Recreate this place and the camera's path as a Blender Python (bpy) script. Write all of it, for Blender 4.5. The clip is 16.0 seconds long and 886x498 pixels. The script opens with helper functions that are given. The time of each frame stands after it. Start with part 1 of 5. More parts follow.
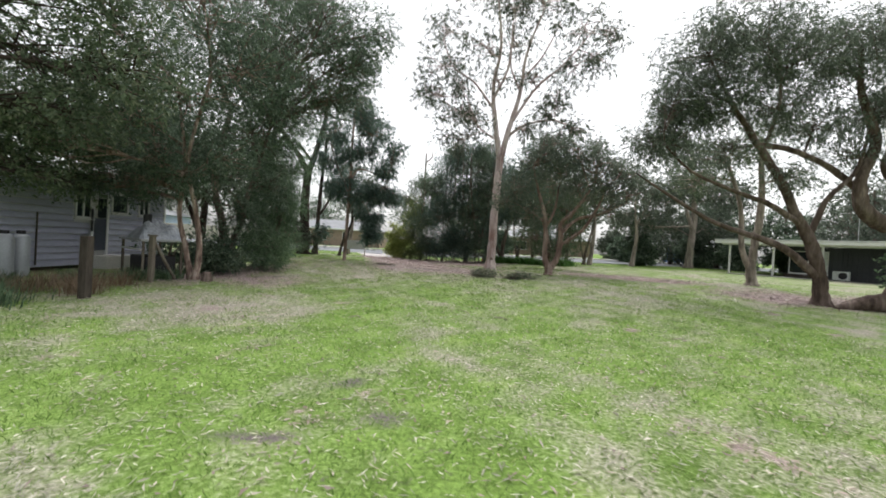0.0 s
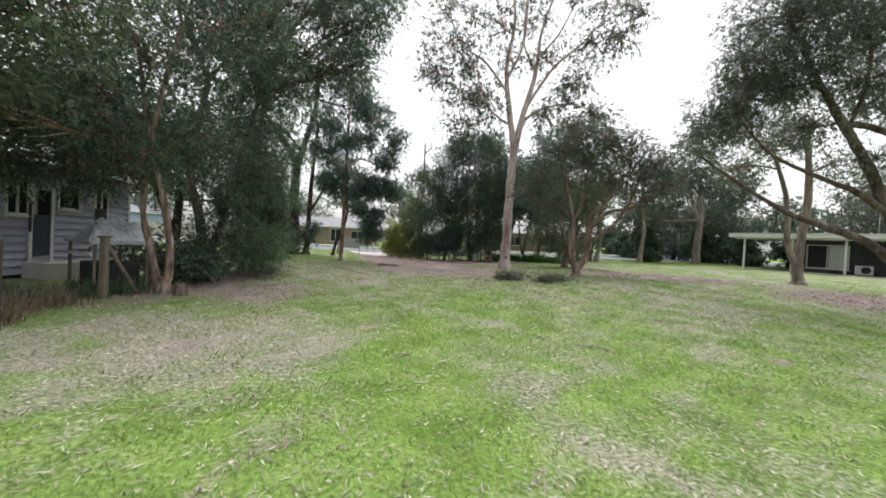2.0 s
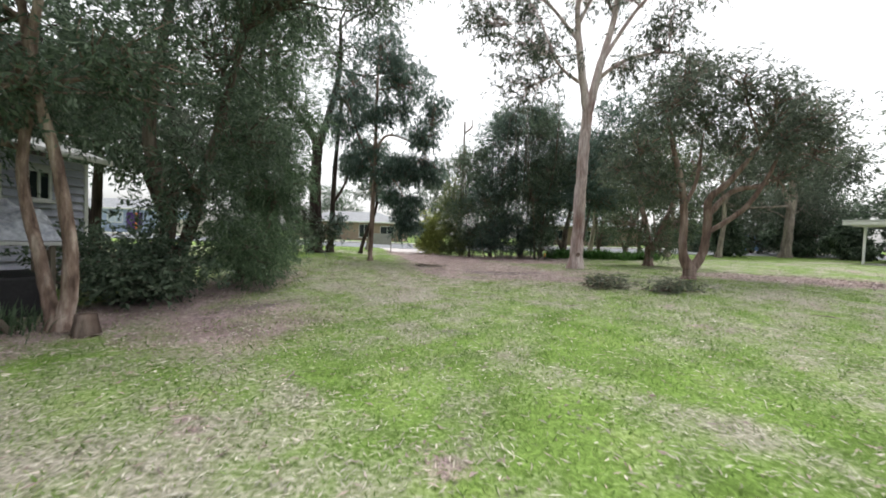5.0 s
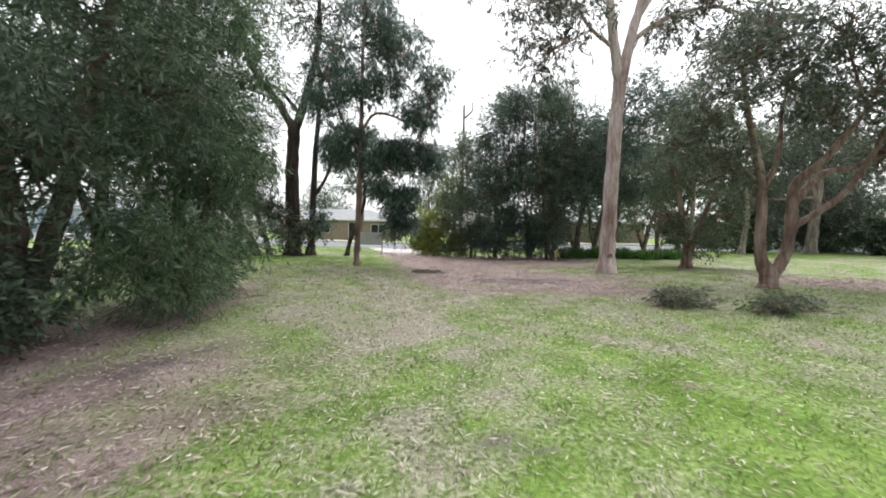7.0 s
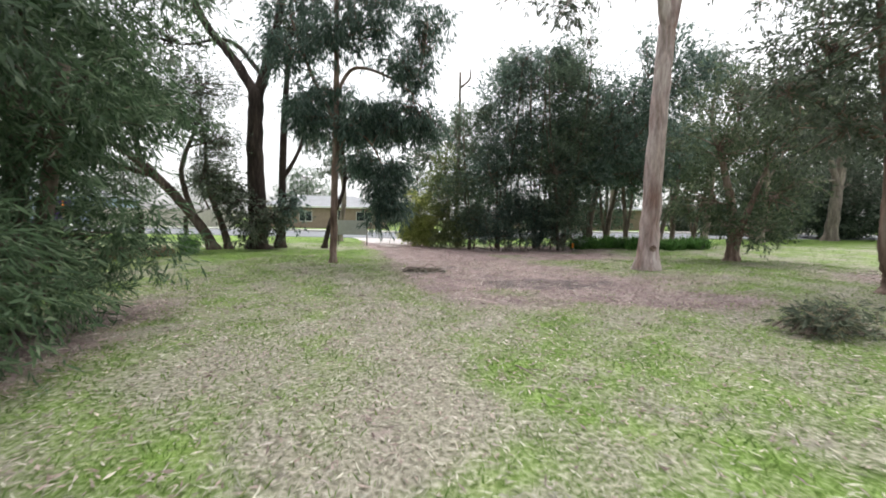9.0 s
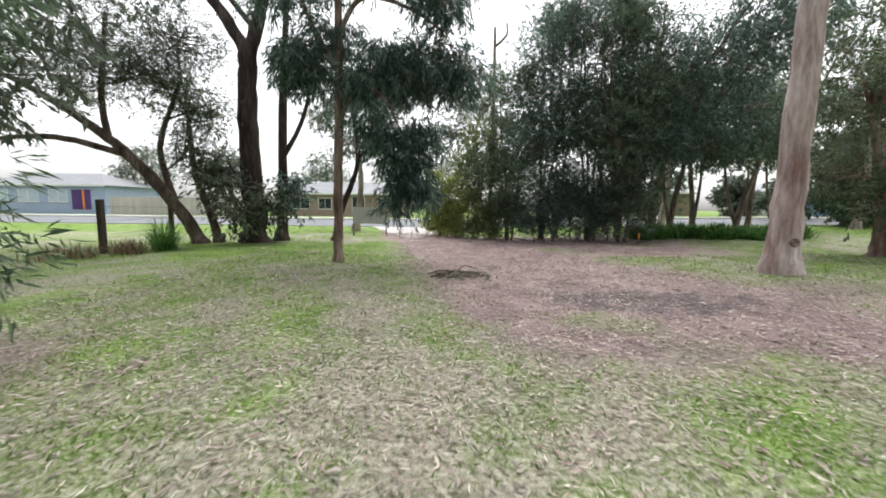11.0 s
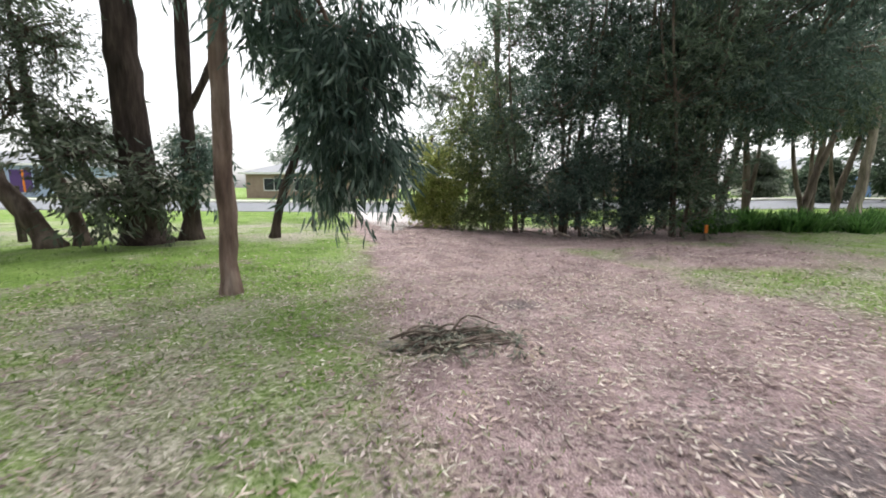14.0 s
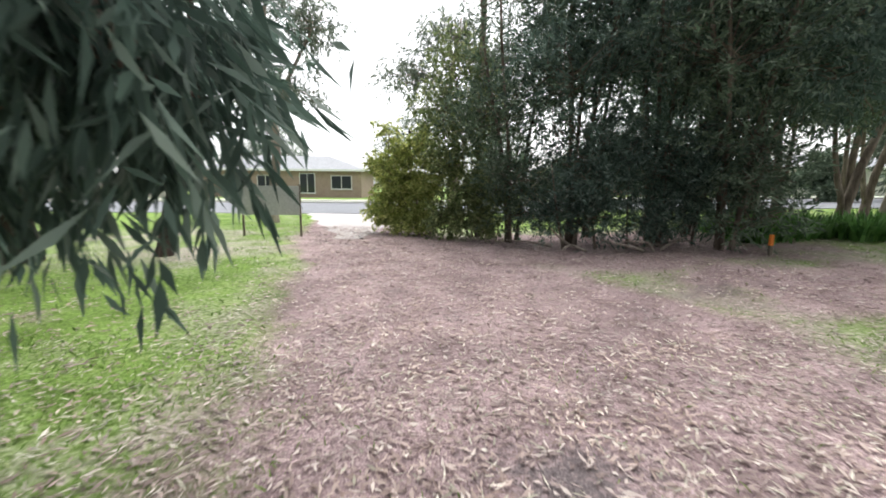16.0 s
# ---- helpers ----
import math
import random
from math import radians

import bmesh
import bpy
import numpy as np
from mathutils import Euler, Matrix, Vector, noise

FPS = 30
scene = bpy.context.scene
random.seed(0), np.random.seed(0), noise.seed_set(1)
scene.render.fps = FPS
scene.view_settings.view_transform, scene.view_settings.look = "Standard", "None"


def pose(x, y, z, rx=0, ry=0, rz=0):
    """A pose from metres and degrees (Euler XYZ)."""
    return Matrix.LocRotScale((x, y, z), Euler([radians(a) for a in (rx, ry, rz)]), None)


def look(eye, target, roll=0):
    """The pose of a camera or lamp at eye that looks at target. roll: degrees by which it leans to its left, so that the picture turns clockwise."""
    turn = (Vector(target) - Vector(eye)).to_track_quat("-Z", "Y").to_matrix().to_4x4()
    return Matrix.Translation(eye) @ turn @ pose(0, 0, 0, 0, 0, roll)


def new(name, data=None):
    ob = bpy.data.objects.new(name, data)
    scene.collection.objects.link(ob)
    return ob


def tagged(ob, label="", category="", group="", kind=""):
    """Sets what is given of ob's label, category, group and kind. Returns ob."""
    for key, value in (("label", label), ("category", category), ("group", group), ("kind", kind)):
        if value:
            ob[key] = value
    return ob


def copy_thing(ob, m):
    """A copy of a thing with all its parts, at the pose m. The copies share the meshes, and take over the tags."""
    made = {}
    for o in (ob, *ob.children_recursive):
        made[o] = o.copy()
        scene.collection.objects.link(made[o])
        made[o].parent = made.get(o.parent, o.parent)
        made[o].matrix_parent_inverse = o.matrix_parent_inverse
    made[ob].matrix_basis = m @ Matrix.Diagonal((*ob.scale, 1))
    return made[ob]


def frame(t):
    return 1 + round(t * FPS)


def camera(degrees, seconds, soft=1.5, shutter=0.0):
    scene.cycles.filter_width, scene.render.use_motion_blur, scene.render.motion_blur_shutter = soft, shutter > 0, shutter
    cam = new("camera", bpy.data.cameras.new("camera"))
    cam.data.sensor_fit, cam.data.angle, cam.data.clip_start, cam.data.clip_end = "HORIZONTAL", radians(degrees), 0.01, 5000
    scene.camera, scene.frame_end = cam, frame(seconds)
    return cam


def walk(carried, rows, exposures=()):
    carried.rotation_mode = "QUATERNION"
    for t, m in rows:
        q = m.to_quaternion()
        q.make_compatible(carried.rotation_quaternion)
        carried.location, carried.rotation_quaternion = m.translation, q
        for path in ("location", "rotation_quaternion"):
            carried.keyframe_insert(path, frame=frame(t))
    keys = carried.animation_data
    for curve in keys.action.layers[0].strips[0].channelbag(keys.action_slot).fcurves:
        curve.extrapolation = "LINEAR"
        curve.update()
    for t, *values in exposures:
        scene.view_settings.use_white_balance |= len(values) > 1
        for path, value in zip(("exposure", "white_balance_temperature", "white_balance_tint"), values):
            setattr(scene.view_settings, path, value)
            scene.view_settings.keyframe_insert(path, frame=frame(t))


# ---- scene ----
cam = camera(97.5, 16.0, soft=1.8, shutter=0.3)
METRES, EYE, TILT, LEAN, TURN = 23.4, 1.5, 0.0, 0.0, 0.0
ROWS = [
    (0.0, 0.0, 0.0, 0.0, 0.04, -0.62, -3.45),
    (0.5, -0.0203, 0.0197, -0.0005, -0.74, -0.72, -3.33),
    (1.0, -0.0365, 0.046, -0.0008, -1.48, -0.85, -3.13),
    (1.5, -0.049, 0.0719, 0.0001, -2.1, -0.93, -2.99),
    (2.0, -0.0568, 0.1017, 0.0008, -2.23, -1.06, -2.85),
    (2.5, -0.065, 0.1301, 0.001, -1.65, -1.15, -2.72),
    (3.0, -0.0716, 0.1591, -0.0002, 0.62, -1.4, -2.45),
    (3.5, -0.0811, 0.189, -0.0022, 1.64, -1.48, -2.41),
    (4.0, -0.0879, 0.2206, -0.0041, 2.09, -1.64, -2.28),
    (6.5, -0.11, 0.3814, -0.0007, 1.13, -2.24, -1.45),
    (7.0, -0.1158, 0.4138, -0.0011, 0.72, -2.3, -1.43),
    (7.5, -0.1181, 0.4448, -0.0004, 0.21, -2.52, -1.36),
    (8.0, -0.1213, 0.4757, -0.0003, -0.37, -2.96, -1.29),
    (8.5, -0.1261, 0.5065, -0.0013, -0.85, -3.54, -1.18),
    (9.0, -0.1314, 0.5397, -0.0015, -1.09, -4.05, -1.13),
    (9.5, -0.1362, 0.5711, -0.0022, -0.65, -4.39, -1.05),
    (10.0, -0.1403, 0.6047, -0.0035, 0.59, -4.76, -0.93),
    (12.5, -0.1461, 0.7566, -0.0035, 2.95, -7.96, -0.29),
    (13.0, -0.1451, 0.7867, -0.002, 2.3, -8.32, -0.29),
    (13.5, -0.1449, 0.8179, -0.0017, 1.69, -8.64, -0.29),
    (14.0, -0.1465, 0.8478, -0.0015, 1.07, -8.8, -0.39),
    (14.5, -0.1446, 0.8786, -0.002, 0.46, -8.88, -0.32),
    (15.0, -0.1424, 0.9103, -0.0022, -0.23, -8.95, -0.35),
    (15.5, -0.139, 0.9419, -0.0027, -0.94, -9.0, -0.37),
    (16.0, -0.1385, 0.974, -0.0033, -1.68, -9.02, -0.46),
]
walk(cam, [(t, pose(0, 0, EYE, TILT, LEAN, TURN) @ pose(METRES * x, METRES * y, METRES * z, 90 + pitch, roll, yaw)) for t, x, y, z, yaw, pitch, roll in ROWS],
     [(0, 0.8), (4, 0.92), (8, 1.15), (12, 1.15), (16, 1.42)])

# ---- light ----
world = bpy.data.worlds.new("overcast_sky")
scene.world = world
world.use_nodes = True
wn = world.node_tree.nodes
wl = world.node_tree.links
sky = wn.new("ShaderNodeTexSky")
sky.sky_type = "NISHITA"
sky.sun_disc = False
sky.sun_elevation = radians(70)
sky.sun_rotation = radians(22)
sky.dust_density = 3.0
sky.air_density = 1.0
hsv = wn.new("ShaderNodeHueSaturation")
hsv.inputs["Saturation"].default_value = 0.12
wl.new(sky.outputs[0], hsv.inputs["Color"])
wl.new(hsv.outputs[0], wn["Background"].inputs["Color"])
wn["Background"].inputs["Strength"].default_value = 0.15
sun_data = bpy.data.lights.new("sun", "SUN")
sun_data.energy, sun_data.angle, sun_data.color = 1.2, radians(60), (1.0, 0.97, 0.93)
sun = new("sun", sun_data)
sun.matrix_world = look((12, 30, 90), (0, 0, 0))


# ---- materials ----
def mat(name, rough=0.7, spec=0.3, metal=0.0):
    m = bpy.data.materials.new(name)
    m.use_nodes = True
    b = m.node_tree.nodes["Principled BSDF"]
    b.inputs["Roughness"].default_value = rough
    b.inputs["Specular IOR Level"].default_value = spec
    b.inputs["Metallic"].default_value = metal
    return m, m.node_tree.nodes, m.node_tree.links, b


def noise_tex(n, l, scale, detail=4.0, stretch=None, rough=0.6):
    t = n.new("ShaderNodeTexNoise")
    t.inputs["Scale"].default_value, t.inputs["Detail"].default_value = scale, detail
    t.inputs["Roughness"].default_value = rough
    co = n.new("ShaderNodeTexCoord")
    if stretch:
        mp = n.new("ShaderNodeMapping")
        mp.inputs["Scale"].default_value = stretch
        l.new(co.outputs["Object"], mp.inputs[0])
        l.new(mp.outputs[0], t.inputs["Vector"])
    else:
        l.new(co.outputs["Object"], t.inputs["Vector"])
    return t.outputs["Fac"]


def ramp(n, l, fac, stops):
    r = n.new("ShaderNodeValToRGB")
    while len(r.color_ramp.elements) < len(stops):
        r.color_ramp.elements.new(0.5)
    for e, (p, c) in zip(r.color_ramp.elements, stops):
        e.position, e.color = p, (*c, 1)
    l.new(fac, r.inputs[0])
    return r.outputs[0]


def mix(n, l, fac, a, b, mode="MIX"):
    x = n.new("ShaderNodeMix")
    x.data_type, x.blend_type = "RGBA", mode
    for sock, v in ((x.inputs[0], fac), (x.inputs[6], a), (x.inputs[7], b)):
        if isinstance(v, (int, float)):
            sock.default_value = v
        elif isinstance(v, tuple):
            sock.default_value = (*v, 1)
        else:
            l.new(v, sock)
    return x.outputs[2]


def bump(n, l, b, height, strength, dist=0.02):
    k = n.new("ShaderNodeBump")
    k.inputs["Strength"].default_value, k.inputs["Distance"].default_value = strength, dist
    l.new(height, k.inputs["Height"])
    l.new(k.outputs[0], b.inputs["Normal"])


def surface(name, c1, c2, scale=3.0, fine=40.0, rough=0.7, spec=0.3, metal=0.0, relief=0.3, stretch=None, vary=True):
    """Two-scale mottled surface between two base colours."""
    m, n, l, b = mat(name, rough, spec, metal)
    big = noise_tex(n, l, scale, 5, stretch)
    small = noise_tex(n, l, fine, 3, stretch)
    col = ramp(n, l, big, [(0.3, c1), (0.7, c2)])
    col = mix(n, l, 0.5, col, ramp(n, l, small, [(0.3, tuple(v * 0.7 for v in c1)), (0.7, c2)]))
    if vary:
        o = n.new("ShaderNodeObjectInfo")
        col = mix(n, l, 0.25, col, ramp(n, l, o.outputs["Random"], [(0, (0.35, 0.35, 0.35)), (1, (0.65, 0.65, 0.65))]), "OVERLAY")
    l.new(col, b.inputs["Base Color"])
    if relief:
        bump(n, l, b, small, relief)
    return m


def leaf_mat(name, dark, light, odd=None, through_light=0.42, patch=0.7, amount=0.5):
    m, n, l, b = mat(name, 0.55, 0.25)
    g = n.new("ShaderNodeNewGeometry")
    stops = [(0.0, dark), (0.75, light), (1.0, odd or light)]
    col = ramp(n, l, g.outputs["Random Per Island"], stops)
    big = noise_tex(n, l, patch, 4)
    col = mix(n, l, amount, col, ramp(n, l, big, [(0.32, (0.3, 0.32, 0.32)), (0.68, (0.72, 0.72, 0.64))]), "OVERLAY")
    l.new(col, b.inputs["Base Color"])
    tr = n.new("ShaderNodeBsdfTranslucent")
    l.new(col, tr.inputs[0])
    ms = n.new("ShaderNodeMixShader")
    ms.inputs[0].default_value = through_light
    l.new(b.outputs[0], ms.inputs[1])
    l.new(tr.outputs[0], ms.inputs[2])
    l.new(ms.outputs[0], n["Material Output"].inputs[0])
    return m


def bark_mat(name, c1, c2, c3, scale=2.0, relief=0.6, long=0.25):
    m, n, l, b = mat(name, 0.9, 0.15)
    big = noise_tex(n, l, scale, 6, (1, 1, long))
    small = noise_tex(n, l, 14, 5, (1, 1, long * 0.6))
    col = ramp(n, l, big, [(0.33, c1), (0.5, c2), (0.68, c3)])
    col = mix(n, l, 0.6, col, ramp(n, l, small, [(0.35, (0.25, 0.25, 0.25)), (0.65, (0.7, 0.7, 0.7))]), "OVERLAY")
    l.new(col, b.inputs["Base Color"])
    bump(n, l, b, small, relief, 0.05)
    return m


BARK_GUM = bark_mat("pale_gum_bark", (0.26, 0.165, 0.15), (0.48, 0.385, 0.375), (0.66, 0.585, 0.575), 2.2, 0.25, 0.3)
BARK_RED = bark_mat("red_brown_bark", (0.10, 0.066, 0.055), (0.22, 0.155, 0.132), (0.35, 0.275, 0.245), 4)
BARK_DARK = bark_mat("dark_bark", (0.025, 0.02, 0.018), (0.06, 0.045, 0.04), (0.11, 0.085, 0.075), 3, 0.9)
BARK_GREY = bark_mat("grey_bark", (0.14, 0.12, 0.10), (0.27, 0.23, 0.20), (0.40, 0.35, 0.30), 3)
BARK_PAPER = bark_mat("paper_bark", (0.10, 0.066, 0.055), (0.25, 0.18, 0.15), (0.46, 0.38, 0.33), 9, 1.0)
BARK_TWIST = bark_mat("twisted_dark_bark", (0.05, 0.036, 0.03), (0.115, 0.085, 0.072), (0.20, 0.16, 0.14), 3)
BARK_STEM = bark_mat("thin_stem_bark", (0.07, 0.055, 0.045), (0.15, 0.12, 0.10), (0.25, 0.21, 0.18), 4)
LEAF_DARK = leaf_mat("dark_green_foliage", (0.055, 0.085, 0.060), (0.145, 0.200, 0.142), (0.24, 0.29, 0.23), 0.48)
LEAF_BLUE = leaf_mat("blue_green_foliage", (0.052, 0.085, 0.070), (0.132, 0.195, 0.168), (0.25, 0.31, 0.28), 0.5)
LEAF_GUM = leaf_mat("gum_leaf", (0.050, 0.068, 0.046), (0.120, 0.145, 0.110), (0.19, 0.19, 0.16))
LEAF_GREY = leaf_mat("grey_green_foliage", (0.072, 0.092, 0.070), (0.150, 0.185, 0.145), (0.21, 0.22, 0.19), 0.5)
LEAF_OLIVE = leaf_mat("olive_foliage", (0.055, 0.082, 0.048), (0.145, 0.190, 0.118), (0.24, 0.26, 0.18), 0.48)
LEAF_FRESH = leaf_mat("fresh_green_foliage", (0.055, 0.095, 0.056), (0.145, 0.220, 0.130), (0.24, 0.31, 0.21), 0.5)
LEAF_YELLOW = leaf_mat("yellow_green_foliage", (0.16, 0.21, 0.06), (0.42, 0.46, 0.16), (0.60, 0.58, 0.26), 0.5, 1.6, 0.7)
LEAF_CUT = leaf_mat("wilting_cut_foliage", (0.075, 0.095, 0.070), (0.19, 0.22, 0.165), (0.34, 0.29, 0.21))
LEAF_LIME = leaf_mat("lime_olive_foliage", (0.085, 0.115, 0.05), (0.20, 0.245, 0.115), (0.34, 0.36, 0.19), 0.5, 1.4, 0.6)
LEAF_WILT = leaf_mat("brown_wilted_leaf", (0.06, 0.068, 0.055), (0.19, 0.195, 0.16), (0.36, 0.30, 0.24), 0.25)
LEAF_STRAP = leaf_mat("strap_leaf", (0.045, 0.115, 0.030), (0.13, 0.27, 0.075))
LEAF_DEAD = leaf_mat("dead_brown_growth", (0.10, 0.065, 0.045), (0.22, 0.16, 0.11), (0.30, 0.24, 0.17), 0.15)
GRASS = leaf_mat("grass_blade", (0.105, 0.182, 0.042), (0.220, 0.345, 0.098), (0.40, 0.44, 0.22), 0.5, 3.2, 0.9)
STRAW = leaf_mat("dry_grass_blade", (0.26, 0.245, 0.20), (0.46, 0.435, 0.375), (0.66, 0.63, 0.56), 0.3, 2.5, 0.7)
LITTER = leaf_mat("fallen_gum_leaf", (0.17, 0.12, 0.115), (0.40, 0.315, 0.305), (0.60, 0.53, 0.51), 0.1, 2.0, 0.8)

BOARD = surface("pale_painted_weatherboard", (0.38, 0.39, 0.50), (0.49, 0.50, 0.61), 1.2, 25, 0.6, 0.3, 0, 0.15, (1, 0.3, 1))
WHITE = surface("white_paint", (0.70, 0.70, 0.70), (0.80, 0.80, 0.79), 2, 30, 0.5, 0.35, 0, 0.1)
DOOR_BLUE = surface("slate_blue_paint", (0.05, 0.06, 0.085), (0.08, 0.09, 0.12), 2, 30, 0.5)
CHARCOAL = surface("charcoal_cladding", (0.035, 0.038, 0.045), (0.06, 0.063, 0.07), 1.5, 20, 0.6)
STEEL = surface("weathered_sheet_metal", (0.42, 0.43, 0.44), (0.56, 0.57, 0.58), 1.5, 20, 0.45, 0.4, 0.4, 0.1)
GALV = surface("grey_gas_cylinder_paint", (0.36, 0.38, 0.42), (0.48, 0.50, 0.54), 3, 40, 0.4, 0.4, 0.2, 0.05)
POST = surface("weathered_grey_timber", (0.10, 0.085, 0.07), (0.24, 0.21, 0.17), 4, 30, 0.9, 0.1, 0, 0.6, (1, 1, 0.15))
DARKPOST = surface("dark_weathered_timber", (0.035, 0.03, 0.027), (0.10, 0.085, 0.07), 4, 30, 0.9, 0.1, 0, 0.6, (1, 1, 0.15))
TARP = surface("silver_tarpaulin", (0.20, 0.22, 0.27), (0.62, 0.64, 0.70), 5, 15, 0.35, 0.5, 0.3, 0.4)
BLACK = surface("black_plastic_cover", (0.012, 0.012, 0.014), (0.03, 0.03, 0.033), 3, 20, 0.5)
BRICK = surface("brown_brick_wall", (0.28, 0.20, 0.16), (0.40, 0.31, 0.26), 2, 12, 0.85)
TILE = surface("pale_roof_sheet", (0.50, 0.52, 0.52), (0.62, 0.63, 0.62), 1, 8, 0.5)
# Pale blue sky reflection put into the colour of the far blue house's panes.
SKYPANE = surface("sky_reflecting_pane", (0.42, 0.50, 0.62), (0.52, 0.60, 0.72), 1, 10, 0.15, 0.5, 0, 0)
SLATE = surface("grey_roof_sheet", (0.20, 0.21, 0.23), (0.29, 0.30, 0.32), 1, 8, 0.6)
PALEBLUE = surface("pale_blue_render", (0.30, 0.37, 0.53), (0.39, 0.46, 0.63), 1, 10, 0.7)
FENCE = surface("grey_paling_timber", (0.42, 0.385, 0.37), (0.56, 0.52, 0.50), 2, 20, 0.9, 0.1, 0, 0.4, (1, 1, 0.2))
PURPLE = surface("purple_door_paint", (0.05, 0.02, 0.12), (0.09, 0.04, 0.18), 2, 20, 0.5)
ORANGE = surface("orange_marking_paint", (0.75, 0.20, 0.03), (0.85, 0.28, 0.05), 5, 30, 0.7)
BLUE = surface("blue_sheet_panel", (0.12, 0.22, 0.50), (0.17, 0.28, 0.58), 1, 20, 0.5)
ASPHALT = surface("road_asphalt", (0.17, 0.18, 0.20), (0.25, 0.26, 0.28), 0.6, 30, 0.9, 0.2, 0, 0.2)
CONCRETE = surface("pale_concrete", (0.45, 0.44, 0.42), (0.58, 0.57, 0.54), 0.8, 20, 0.9)
CUTWOOD = surface("cut_timber_end", (0.22, 0.16, 0.11), (0.36, 0.28, 0.2), 6, 30, 0.9)
GLASS, gn, gl, gb = mat("window_glass", 0.05, 0.5)
gb.inputs["Base Color"].default_value = (0.02, 0.025, 0.03, 1)
CURTAIN = surface("pale_curtain", (0.55, 0.58, 0.57), (0.68, 0.70, 0.69), 3, 10, 0.9, 0.1, 0, 0.2, (6, 6, 0.2))


# ---- the lie of the land ----
def smooth(a, b, x):
    t = np.clip((x - a) / (b - a), 0, 1)
    return t * t * (3 - 2 * t)


def height(x, y):
    s = smooth(6, 20, y)
    h = s * (0.06 + 0.26 * smooth(-3, 7, x) + 0.015 * np.clip(x - 8, 0, 20))
    h = h + 0.2 * np.exp(-((x + 10.5) ** 2 + (y - 28) ** 2) / 30) + 0.3 * smooth(34, 58, y)
    return h + 0.012 * np.sin(x * 2.1 + y * 0.7) * np.sin(y * 1.7 - x * 0.4)


def ground_z(x, y):
    return float(height(np.float64(x), np.float64(y)))


WAVES = [(random.uniform(0, 6.28), random.uniform(0.35, 1.0) * random.choice((1, -1)), random.uniform(0.35, 1.0), random.uniform(0, 6.28)) for _ in range(14)]


def patchy(x, y, f):
    """Smooth uneven field in about -1 to 1."""
    v = 0 * x
    for i, (a, b, c, d) in enumerate(WAVES):
        k = f * (0.6 + 0.25 * i)
        v = v + np.sin(x * b * k + a + 1.3 * np.sin(y * c * k * 0.7 + d)) * np.sin(y * c * k + d) / (1 + 0.25 * i)
    return v / 3.2


def blot(x, y, cx, cy, rx, ry, turn=0.0):
    c, s = math.cos(radians(turn)), math.sin(radians(turn))
    u, v = ((x - cx) * c + (y - cy) * s) / rx, (-(x - cx) * s + (y - cy) * c) / ry
    return np.exp(-(u * u + v * v) ** 1.5)


def litter_at(x, y):
    """How much bare earth and fallen leaf covers the grass, 0 to 1."""
    mid = np.interp(y, [18, 20, 22, 26, 31, 36, 42], [-1.0, -0.9, -1.1, -2.2, -4.2, -5.6, -6.4])
    half = np.interp(y, [18, 20, 24, 28, 32, 36, 42], [1.0, 2.3, 2.4, 2.0, 1.8, 1.6, 1.8])
    track = smooth(1.55, 0.6, np.abs(x - mid) / half) * smooth(17.5, 21, y) * smooth(60, 45, y)
    under = np.maximum(blot(x, y, 0.8, 31.3, 4.2, 2.6), 0.75 * blot(x, y, 2.2, 27.6, 2.4, 2.0))
    v = np.maximum(track, under)
    v = v * (1 - 0.5 * blot(x, y, 0.7, 25.6, 1.5, 0.8, 20)) * (1 - 0.7 * blot(x, y, -1.6, 20.3, 0.8, 0.6))
    v = np.maximum(v, 0.85 * blot(x, y, 9.3, 20.3, 3.6, 1.8, -25))
    v = np.maximum(v, 0.55 * blot(x, y, -5.6, 12.6, 1.6, 2.2))
    v = np.maximum(v, 0.7 * blot(x, y, -7.5, 14.5, 1.2, 5))
    v = np.maximum(v, 0.6 * blot(x, y, 13.2, 14.6, 3.0, 2.2))
    v = np.maximum(v, 0.45 * blot(x, y, 2.0, 21.5, 3.5, 1.2))
    v = np.maximum(v, 0.65 * blot(x, y, 1.0, 19.5, 2.6, 1.0, -8))
    v = np.maximum(v, 0.55 * smooth(0.2, 0.9, 0.7 * patchy(x, y, 3.1) + 0.6 * patchy(x - 11, y, 7.0)))
    gaps = 1 - 0.55 * smooth(0.1, 0.8, patchy(x - 20, y + 9, 1.3))
    return np.clip(v * gaps + 0.35 * patchy(x, y, 2.6) * v + 0.3 * patchy(x, y + 5, 6.0) * np.minimum(v, 0.7), 0, 1)


def straw_at(x, y):
    """How dry and pale the grass is, 0 to 1."""
    v = 0.8 * blot(x, y, -4.9, 7.8, 2.8, 2.3)
    v = np.maximum(v, 0.42 * blot(x, y, -3.4, 12.5, 2.6, 5.5))
    v = np.maximum(v, 0.6 * blot(x, y, -2.4, 18.5, 4.2, 3.0))
    v = np.maximum(v, 0.5 * blot(x, y, 6.5, 13.0, 3.5, 2.4))
    v = np.maximum(v, 0.75 * blot(x, y, -5.4, 16.6, 1.5, 1.5))
    v = np.maximum(v, 0.15 + 0.27 * smooth(7, 13, y) + 0.42 * smooth(-0.1, 0.8, patchy(x + 40, y, 1.4)))
    v = v * (1 - 0.65 * blot(x, y, -1.2, 12.0, 2.6, 2.4)) * (1 - 0.8 * blot(x, y, -8.5, 26.5, 4.0, 2.6)) * (1 - 0.7 * smooth(33, 36, y))
    return np.clip(v + 0.3 * patchy(x, y - 30, 2.8) + 0.35 * patchy(x + 7, y, 6.5), 0, 1)


